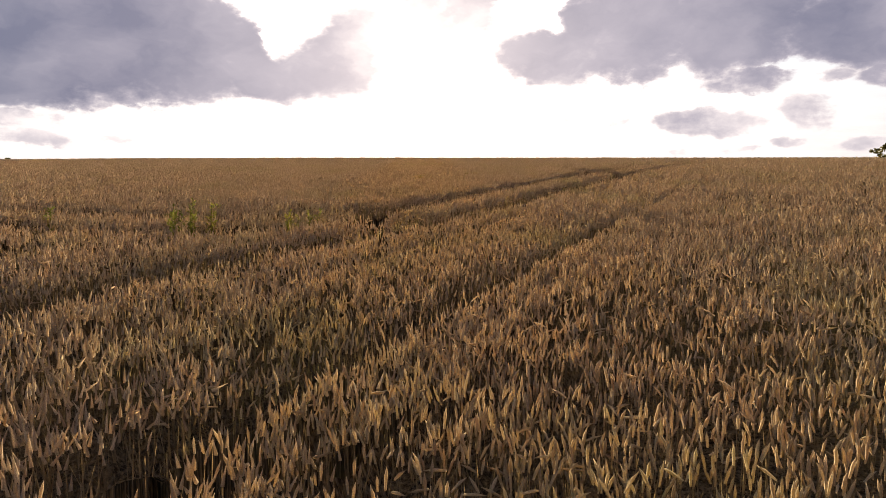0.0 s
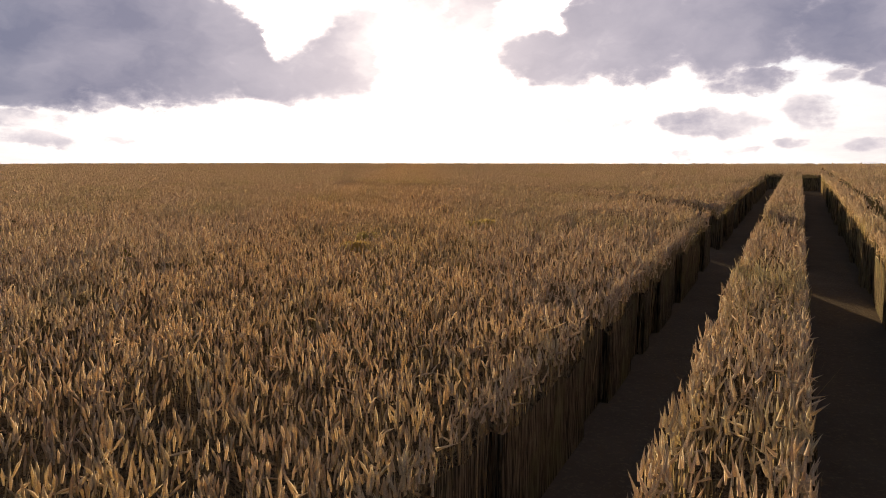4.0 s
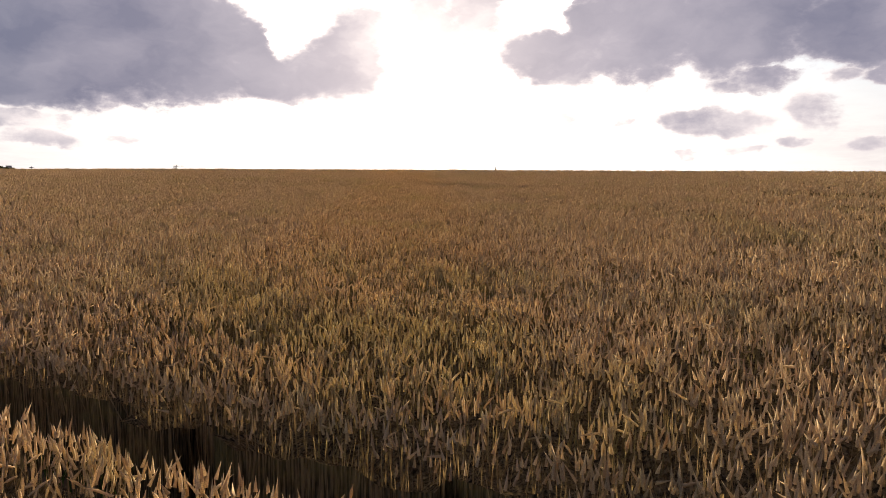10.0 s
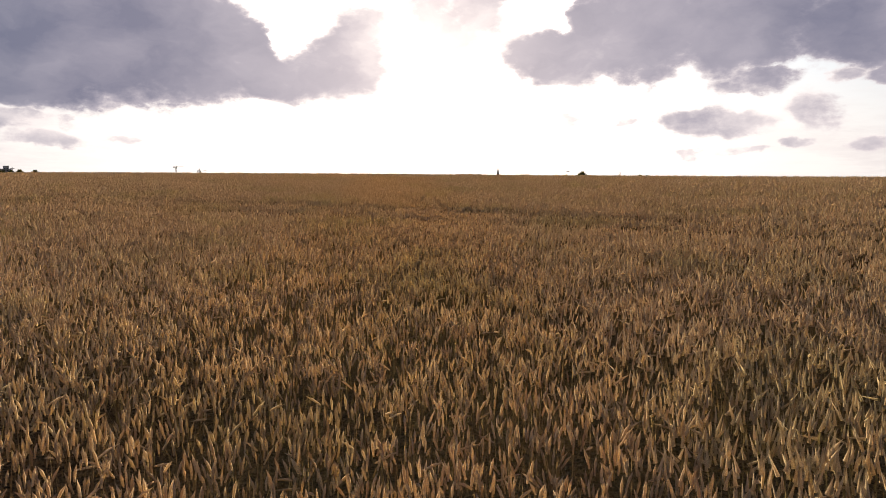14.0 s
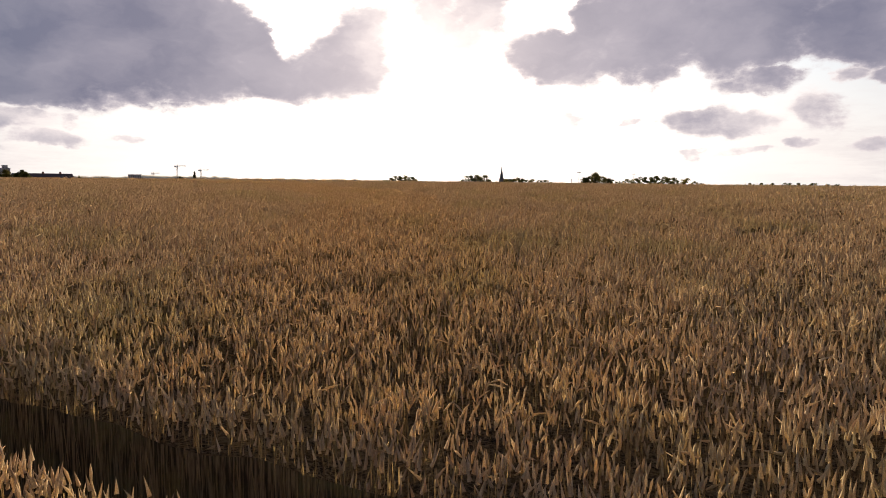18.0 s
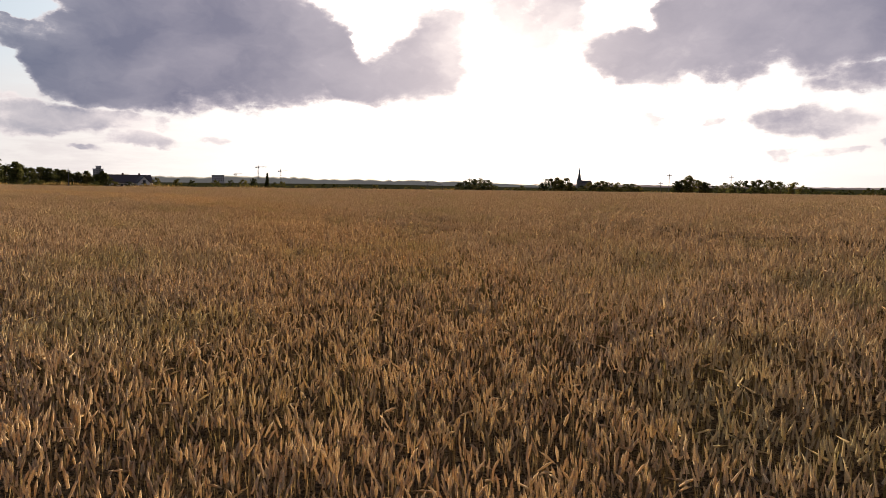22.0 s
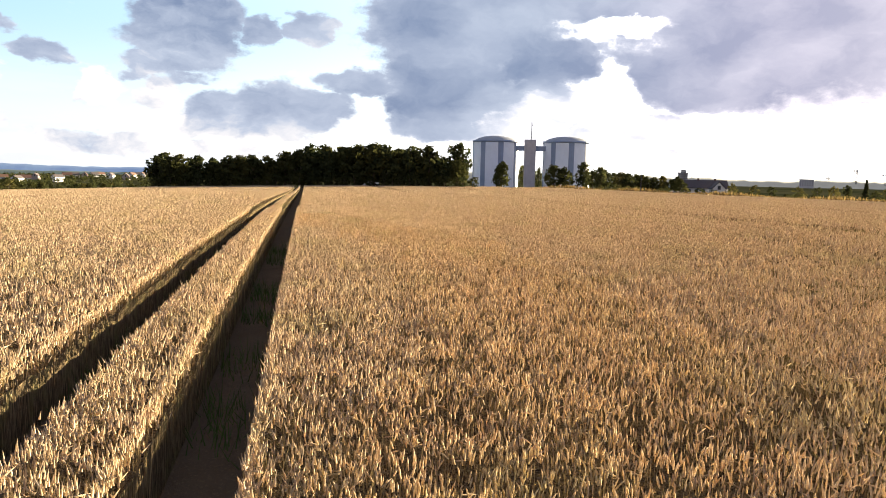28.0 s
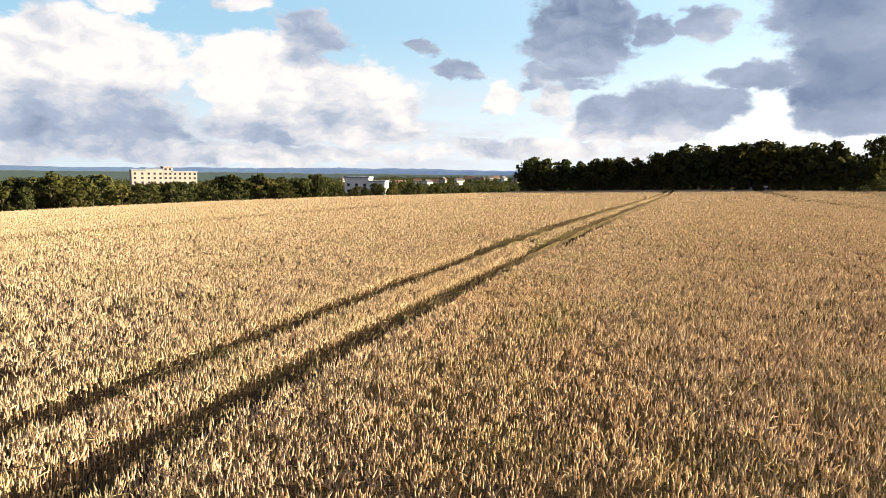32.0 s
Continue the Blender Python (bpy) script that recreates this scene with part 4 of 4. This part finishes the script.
def house(x, y, z, turn, length, deep, eaves, ridge, walls, roof, label, chimneys=1, panes=5):
    h = tagged(new("house"), label, "house")
    h.matrix_basis = pose(x, y, z, 0, 0, turn)
    l, d = length / 2, deep / 2
    bm = bmesh.new()
    box(bm, -l, l, -d, d, -2, eaves)
    for s in (-1, 1):
        a = [bm.verts.new(v) for v in ((s * l, -d, eaves), (s * l, d, eaves), (s * l, 0, ridge - 0.15))]
        bm.faces.new(a)
    part("wall", bm, walls, h)
    bm = bmesh.new()
    o = 0.35
    for s in (-1, 1):
        q = [bm.verts.new(v) for v in ((-l - o, s * (d + o), eaves - 0.15), (l + o, s * (d + o), eaves - 0.15), (l + o, 0, ridge), (-l - o, 0, ridge))]
        t = [bm.verts.new((v.co.x, v.co.y, v.co.z + 0.22)) for v in q]
        bm.faces.new(q), bm.faces.new(t)
        for i in range(4):
            bm.faces.new((q[i], q[(i + 1) % 4], t[(i + 1) % 4], t[i]))
    part("roof", bm, roof, h, "pitched tiled roof")
    for k in range(chimneys):
        cx = -l * 0.6 + 1.2 * l * k / max(1, chimneys - 1)
        part("chimney", boxed(cx - 0.35, cx + 0.35, -0.35, 0.35, ridge - 0.8, ridge + 0.9, 0.04), RED_TILE, h)
    for s in (-1, 1):
        for k in range(panes):
            cx = -l + length * (k + 0.5) / panes
            w = part("window", boxed(cx - 0.55, cx + 0.55, s * d - 0.06, s * d + 0.06, eaves * 0.38, eaves * 0.8), GLASS, h)
            part("sill", boxed(cx - 0.65, cx + 0.65, s * d - 0.12, s * d + 0.12, eaves * 0.38 - 0.12, eaves * 0.38), walls, w)
        w = part("window", boxed(s * l - 0.06, s * l + 0.06, -0.6, 0.6, eaves * 0.9, eaves * 1.4), GLASS, h)
    return h


def flats(x, y, z, turn, blocks, label, walls):
    h = tagged(new("apartment_building"), label, "building")
    h.matrix_basis = pose(x, y, z, 0, 0, turn)
    for x0, x1, top in blocks:
        b = part("wing", boxed(x0, x1, -6, 6, -3, top, 0.1), walls, h)
        part("flat_roof", boxed(x0 - 0.3, x1 + 0.3, -6.3, 6.3, top, top + 0.7), ROOF_METAL, b)
        rows, cols = max(1, int(top / 3)), max(2, int((x1 - x0) / 3.2))
        for i in range(rows):
            for j in range(cols):
                cx, cz = x0 + (x1 - x0) * (j + 0.5) / cols, 1.2 + i * 3.0
                if cz + 1.4 < top:
                    part("window", boxed(cx - 0.7, cx + 0.7, -6.08, -5.95, cz, cz + 1.4), GLASS, b)
    return h


def church():
    x, y, z = spot(MID, -4.85, 1450)
    c = tagged(new("church"), "distant stone church with a tall pointed spire", "church")
    c.matrix_basis = pose(x, y, z, 0, 0, 20)
    part("tower", boxed(-4, 4, -4, 4, -5, 16, 0.2), STONE, c, "square stone tower")
    part("spire", revolve(bmesh.new(), [(4.4, 16), (2.6, 25), (1.1, 34), (0.35, 40), (0, 43)], 8), DARK_STEEL, c, "slender dark spire")
    part("nave", boxed(4, 26, -6, 6, -5, 9, 0.2), STONE, c)
    bm = bmesh.new()
    tri = [bm.verts.new(v) for v in ((4, -6.4, 9), (4, 6.4, 9), (4, 0, 15), (26, -6.4, 9), (26, 6.4, 9), (26, 0, 15))]
    for f in ((0, 1, 2), (3, 5, 4), (0, 2, 5, 3), (1, 4, 5, 2), (0, 3, 4, 1)):
        bm.faces.new([tri[i] for i in f])
    part("nave_roof", bm, TILE, c)


def crane(head, dist, tall, turn, jib):
    x, y, z = spot(MID, head, dist)
    c = tagged(new("tower_crane"), "tall tower crane far away against the sky", "crane", "cranes on the skyline")
    c.matrix_basis = pose(x, y, z, 0, 0, turn)
    bm = bmesh.new()
    for a, b in ((-.9, -.9), (.9, -.9), (.9, .9), (-.9, .9)):
        tube(bm, (a, b, 0), (a, b, tall), 0.22, 0.22, 4)
    for i in range(int(tall / 3)):
        s = 1 if i % 2 else -1
        tube(bm, (-.9 * s, -.9, i * 3), (.9 * s, -.9, i * 3 + 3), 0.12, 0.12, 4)
        tube(bm, (-.9, .9 * s, i * 3), (-.9, -.9 * s, i * 3 + 3), 0.12, 0.12, 4)
    part("mast", bm, DARK_STEEL, c, "latticed mast")
    bm = bmesh.new()
    for dz, dy in ((0, -.7), (0, .7), (1.5, 0)):
        tube(bm, (-jib * 0.35, dy, tall + dz), (jib, dy, tall + dz), 0.2, 0.15, 4)
    for i in range(int(jib / 3)):
        tube(bm, (i * 3, -.7, tall), (i * 3 + 1.5, 0, tall + 1.5), 0.1, 0.1, 4)
    part("jib", bm, DARK_STEEL, c)
    part("cab", boxed(-1.2, 1.2, -2.2, -0.6, tall - 2.4, tall - 0.2, 0.1), PLASTER, c)
    part("counterweight", boxed(-jib * 0.35, -jib * 0.35 + 3, -1, 1, tall - 2.2, tall + 0.2, 0.1), CONCRETE, c)
    part("peak", tube(bmesh.new(), (0, 0, tall), (0, 0, tall + 5), 0.5, 0.15, 5), DARK_STEEL, c)


def pole(head, dist, tall, lamp=False):
    x, y, z = spot(MID, head, dist)
    p = tagged(new("street_lamp" if lamp else "utility_pole"), "curved street lamp beside the far road" if lamp else "plain tall pole beyond the field hedge", "lamp" if lamp else "pole")
    p.matrix_basis = pose(x, y, z)
    part("post", tube(bmesh.new(), (0, 0, -0.5), (0, 0, tall), 0.14, 0.08, 7), DARK_STEEL, p)
    if lamp:
        part("arm", tube(bmesh.new(), (0, 0, tall), (-1.8, 0, tall + 0.3), 0.07, 0.06, 6), DARK_STEEL, p)
        part("lamp_head", boxed(-3.0, -1.7, -0.25, 0.25, tall + 0.2, tall + 0.45, 0.06), ROOF_METAL, p)
    else:
        part("crossbar", boxed(-0.7, 0.7, -0.06, 0.06, tall - 0.6, tall - 0.45), DARK_STEEL, p)


def north_edge():
    """Hedges, trees, house, church and cranes along the sunny side."""
    r = random.Random(11)
    x, y, z = spot(LATE, 31.35, 318)
    house(x, y, z - 0.6, 31.4 + 14, 23, 7.5, 3.1, 6.2, PLASTER, TILE, "long low white farmhouse with a dark tiled roof", 3, 8)
    x, y, z = spot(LATE, 29.95, 309)
    house(x, y, z - 0.6, 31.4 + 100, 7, 5, 3.0, 5.8, PLASTER, TILE, "small white gabled wing beside the farmhouse", 0, 2)
    for head, dist, h, w, kind, pale in ((28.9, 300, 5.5, 0.9, "bush", True), (27.4, 290, 5, 1.1, "bush", True), (26.2, 295, 4.6, 1.2, "bush", False), (24.4, 262, 4.8, 1.25, "bush", True), (23.2, 285, 5.0, 1, "bush", False), (22.2, 285, 5.5, 1, "bush", True),
                                         (21.3, 282, 6.0, 0.8, "round", False), (20.2, 280, 8, 0.75, "conifer", False), (19.6, 270, 4.4, 1.1, "bush", False), (19.0, 290, 5, 1.2, "bush", True), (32.9, 300, 7.5, 0.9, "round", False)):
        x, y, z = spot(LATE, head, dist)
        tree(kind, x, y, h, w, "", pale)
    # the hedge bank past the house, heading by heading: extent and height
    for a, b, h, dist, n in ((4.9, 1.8, 4.7, 262, 6), (-1.6, -4.2, 5.2, 262, 5), (-4.4, -9.4, 4.8, 268, 9), (-11.3, -14.0, 5.2, 250, 5), (-14, -21, 4.6, 250, 11), (-21, -33, 3.4, 255, 14), (18.4, 9, 3.0, 268, 10), (1.6, -1.5, 3.2, 270, 4), (9, 5, 2.6, 275, 4), (-33, -40, 4.0, 250, 6)):
        for i in range(n):
            head = a + (b - a) * (i + r.uniform(0.25, 0.75)) / n
            d = dist / max(0.75, math.cos(radians(head)))
            x, y, z = spot(MID, head, d * 0.84)
            swell = 0.8 + 0.35 * math.sin(math.pi * (i + 0.5) / n)
            tree("bush" if h < 4.9 or i % 2 else "round", x, y, h * swell * r.uniform(0.9, 1.1), r.uniform(1.0, 1.3), "rounded green shrub in the far hedge", r.random() < 0.3, "far hedge")
    for i in range(78):
        x = -165 + 330 * (i + r.uniform(0.2, 0.8)) / 78
        y = 279 + r.uniform(-1.5, 3)
        tree("bush", x, y, r.uniform(1.7, 3.0), r.uniform(1.5, 2.0), "low scrubby bush in the hedge bank", r.random() < 0.5, "hedge bank")
    verge = np.random.default_rng(31)
    k = 9000
    vx, off = verge.uniform(-185, 200, k), np.abs(verge.normal(0, 2.2, k))
    vy = 273.5 + off
    vz = land(vx, vy)
    tall = verge.uniform(0.7, 1.6, k) * (1.1 + 0.3 * np.sin(vx * 0.21))
    turn = verge.uniform(0, 6.28, k)
    foot = np.stack([vx, vy, vz], -1)
    wide = np.stack([np.cos(turn), np.sin(turn), 0 * turn], -1) * 0.35
    tip = foot + np.stack([verge.normal(0, 0.2, k), verge.normal(0, 0.2, k), tall], -1)
    v = np.stack([foot - wide, foot + wide, tip], 1).reshape(-1, 3)
    tagged(mesh_object("verge_grass", v, np.arange(k * 3).reshape(-1, 3), DRY_GRASS), "tall dry brown grass along the field's edge", "grass", kind="stuff")
    church()
    crane(20.7, 1450, 32, 35, 16), crane(19.0, 1450, 25, 20, 15), crane(22.4, 1600, 19, 60, 16)
    pole(-11.2, 245, 8.2), pole(-10.6, 245, 5.6), pole(-15.5, 250, 7.8), pole(7.2, 250, 5.2), pole(6.0, 250, 3.8, True), pole(33, 250, 6)
    x, y, z = spot(MID, 32.0, 1150)
    flats(x, y, z + 6, 32, [(-7, 7, 13), (-3, 4, 17)], "grey office block on a wooded far ridge", CONCRETE)
    x, y, z = spot(MID, 23.7, 1250)
    flats(x, y, z + 3, 24, [(-10, 10, 10)], "flat long building among far trees", CONCRETE)
    x, y, z = spot(LATE, 57.4, 300)
    flats(x, y, z, 57, [(-4.5, 1.5, 17.5), (1.5, 4.5, 17.3)], "pale flat-roofed block rising behind the wood", PLASTER)


def west_side():
    """The wooded valley with the town, down the shaded slope."""
    r = random.Random(21)
    for i in range(72):
        head = 86 + 34 * ((i * 0.618) % 1)
        edge = float(np.interp(head, (86, 90, 103, 114, 122), (162, 152, 126, 114, 104)))
        d = edge + r.uniform(9, 34)
        x, y, z = spot(END, head, d)
        tree("round" if i % 4 else "bush", x, y, min(12.5, max(4.0, 7.6 + d * math.tan(radians(r.uniform(-1.5, -0.7) if abs(head - 103.6) < 3.2 or head < 91 else r.uniform(-1.2, 0.05))) - z)), r.uniform(0.85, 1.35), "green tree in the belt below the field", i % 7 == 0, "tree belt below the field")
    for i in range(190):
        head, d = r.uniform(76, 122), r.uniform(165, 560)
        x, y, z = spot(END, head, d)
        if float(outside(np.array([x]), np.array([y]))[0]) < 14 or (abs(head - 88.2) < 2.2 and d < 350):
            continue
        aim = -1.15 if head < 84 else -0.8 if head < 91 or (abs(head - 103.6) < 3.2 and d < 520) else -0.4
        tall = 7.6 + d * math.tan(radians(aim + r.uniform(-0.35, 0.2))) - z
        if 3.5 < tall:
            tree("round", x, y, min(tall, 14), r.uniform(1.0, 1.4), "leafy tree among the town gardens", i % 9 == 0, "trees of the valley")
    x, y, z = spot(END, 103.6, 520)
    flats(x, y, z, 103.6 + 8, [(-22, -13, 7.0 - z), (-13, -2, 7.6 - z), (-2, 4, 9.4 - z), (4, 20, 6.2 - z)], "large beige apartment building above the trees", BEIGE)
    x, y, z = spot(END, 88.2, 350)
    flats(x, y, z, 88 - 10, [(-10, 2, 4.6 - z), (2, 10, 2.8 - z)], "modern white flat-roofed building among trees", PLASTER)
    for k in range(30):
        head, d, turn = 74.6 + 23 * ((k * 0.618) % 1) ** 1.3, r.uniform(750, 1250), r.uniform(0, 90)
        x, y, z = spot(END, head, d)
        house(x, y, z, head + turn, r.uniform(8, 13), 7.5, r.uniform(3.6, 5.4), 7.6, PLASTER if k % 3 else BEIGE, RED_TILE if k % 2 else TILE, "small white house with a brown roof in the far town", 1, 3)
    g = np.random.default_rng(77)
    sprays = []
    for k in range(1200):
        head, d = r.uniform(72, 124), r.uniform(420, 1500)
        x, y, z = spot(END, head, d)
        tall, per = r.uniform(4, 6.5) if head < 84 else r.uniform(6, 11), 30
        c = np.array([x, y, z + tall * 0.52]) + g.normal(size=(per, 3)) * np.array([tall * 0.3, tall * 0.3, tall * 0.2])
        a, b = g.normal(size=(per, 3)), g.normal(size=(per, 3))
        a, b = (v / np.linalg.norm(v, axis=1)[:, None] * g.uniform(0.5, 1.3, (per, 1)) for v in (a, b))
        sprays.append(np.stack([c - a, c + b, c + a, c - b], 1).reshape(-1, 3))
    v = np.concatenate(sprays)
    tagged(mesh_object("far_woods", v, np.arange(len(v)).reshape(-1, 4), LEAF), "dark green trees between the far houses", "trees", kind="stuff")
    bush = tree("bush", 32.9, 51.6, 2.25, 1.6, "leafy bush standing in the wheat", True)


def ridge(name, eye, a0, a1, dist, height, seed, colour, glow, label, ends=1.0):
    """Far wooded hills as a long bank with an uneven crest; haze is put into colour and glow."""
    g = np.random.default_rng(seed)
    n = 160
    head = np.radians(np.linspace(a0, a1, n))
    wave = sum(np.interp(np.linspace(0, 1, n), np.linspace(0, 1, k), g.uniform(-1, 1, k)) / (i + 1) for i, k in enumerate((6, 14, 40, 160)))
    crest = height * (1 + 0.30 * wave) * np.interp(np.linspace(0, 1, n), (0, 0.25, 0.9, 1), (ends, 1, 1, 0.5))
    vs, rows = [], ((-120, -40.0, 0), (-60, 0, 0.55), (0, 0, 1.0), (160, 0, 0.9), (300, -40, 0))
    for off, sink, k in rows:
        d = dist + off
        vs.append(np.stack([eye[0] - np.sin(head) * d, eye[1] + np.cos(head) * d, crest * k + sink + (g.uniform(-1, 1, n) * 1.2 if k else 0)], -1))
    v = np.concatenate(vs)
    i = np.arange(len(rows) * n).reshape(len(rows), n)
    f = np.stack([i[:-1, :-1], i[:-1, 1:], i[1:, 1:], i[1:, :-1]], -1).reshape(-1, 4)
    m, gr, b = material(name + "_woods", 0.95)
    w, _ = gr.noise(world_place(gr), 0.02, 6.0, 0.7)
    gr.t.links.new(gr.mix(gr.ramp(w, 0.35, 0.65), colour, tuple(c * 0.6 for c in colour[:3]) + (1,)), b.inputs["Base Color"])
    # no light source: this faint emission imitates the haze of distance
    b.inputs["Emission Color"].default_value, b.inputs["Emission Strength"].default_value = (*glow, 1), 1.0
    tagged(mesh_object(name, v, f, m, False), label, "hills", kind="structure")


wood()
silos()
north_edge()
west_side()
ridge("backdrop_hills", END, 62, 135, 3300, 19, 4, (0.03, 0.05, 0.05, 1), (0.020, 0.032, 0.062), "wooded hills on the far skyline, blue haze painted in")
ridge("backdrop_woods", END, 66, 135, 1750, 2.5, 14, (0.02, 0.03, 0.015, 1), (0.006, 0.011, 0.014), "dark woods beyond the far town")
ridge("backdrop_ridge", MID, -3, 60, 1500, 15, 6, (0.06, 0.07, 0.045, 1), (0.03, 0.03, 0.03), "wooded rise beyond the cranes, haze painted in", 0.25)
ridge("backdrop_plain", MID, -45, 12, 2600, 5, 9, (0.07, 0.065, 0.05, 1), (0.05, 0.04, 0.04), "low land on the sunlit skyline, haze painted in")


def weed(x, y, tall, seed):
    """A leafy weed standing above the wheat."""
    r = random.Random(seed)
    w = tagged(new("tall_weed"), "yellow-green leafy weed standing above the wheat", "weed", "weeds by the ruts")
    w.matrix_basis = pose(x, y, ground_z(x, y))
    leaves = bmesh.new()
    for k in range(5):
        a, lean = r.uniform(0, 6.28), r.uniform(0.03, 0.16)
        top = Vector((lean * math.cos(a), lean * math.sin(a), tall * r.uniform(0.82, 1.0)))
        foot = Vector((r.uniform(-.05, .05), r.uniform(-.05, .05), 0))
        part("stalk", tube(bmesh.new(), foot, top, 0.006, 0.003, 5), WEED, w)
        for i in range(26):
            c = foot.lerp(top, 0.4 + 0.6 * i / 26)
            b = r.uniform(0, 6.28)
            out = Vector((math.cos(b), math.sin(b), r.uniform(0.2, 0.8))).normalized() * r.uniform(0.05, 0.12)
            side = out.cross(Vector((0, 0, 1))).normalized() * 0.017
            q = [leaves.verts.new(v) for v in (c, c + out * 0.5 + side, c + out, c + out * 0.5 - side)]
            leaves.faces.new(q)
    part("leaves", leaves, WEED, w)


def grass_tuft(x, y, seed):
    """A rounded tuft of grass drooping among the ears."""
    r = random.Random(seed)
    t = tagged(new("grass_tuft"), "drooping yellow-green grass tuft among the ears", "grass", "grass tufts")
    t.matrix_basis = pose(x, y, ground_z(x, y))
    bm = bmesh.new()
    for k in range(90):
        a, reach = r.uniform(0, 6.28), r.uniform(0.06, 0.26)
        d = Vector((math.cos(a), math.sin(a), 0))
        side = Vector((-d.y, d.x, 0)) * 0.004
        pts = [Vector((0, 0, 0.55)) + d * 0.02, Vector((0, 0, 0.80 + r.uniform(0, 0.08))) + d * reach * 0.4, Vector((0, 0, 0.86)) + d * reach * 0.75, Vector((0, 0, 0.72 + r.uniform(0, 0.1))) + d * reach]
        for p, q in zip(pts, pts[1:]):
            bm.faces.new([bm.verts.new(v) for v in (p - side, p + side, q + side, q - side)])
    part("blades", bm, TUFT, t)


TUFT = leaf_material("tuft_blades", (0.30, 0.235, 0.09, 1), (0.44, 0.35, 0.14, 1))
WEED = leaf_material("weed_leaves", (0.12, 0.14, 0.03, 1), (0.26, 0.26, 0.06, 1))
for k, (x, y, tall) in enumerate(((-4.2, 9.8, 1.2), (-3.9, 10.4, 1.15), (-4.5, 10.7, 1.1), (-4.15, 10.35, 1.25), (-2.7, 10.05, 1.05), (-2.45, 10.75, 1.0), (-6.6, 11.3, 1.1), (-4.0, 21.3, 0.95))):
    weed(x, y, tall, k)
for k, (x, y) in enumerate(((0.42, 23.0), (0.62, 23.2), (-1.04, 21.84), (-1.1, 21.0))):
    grass_tuft(x, y, k)
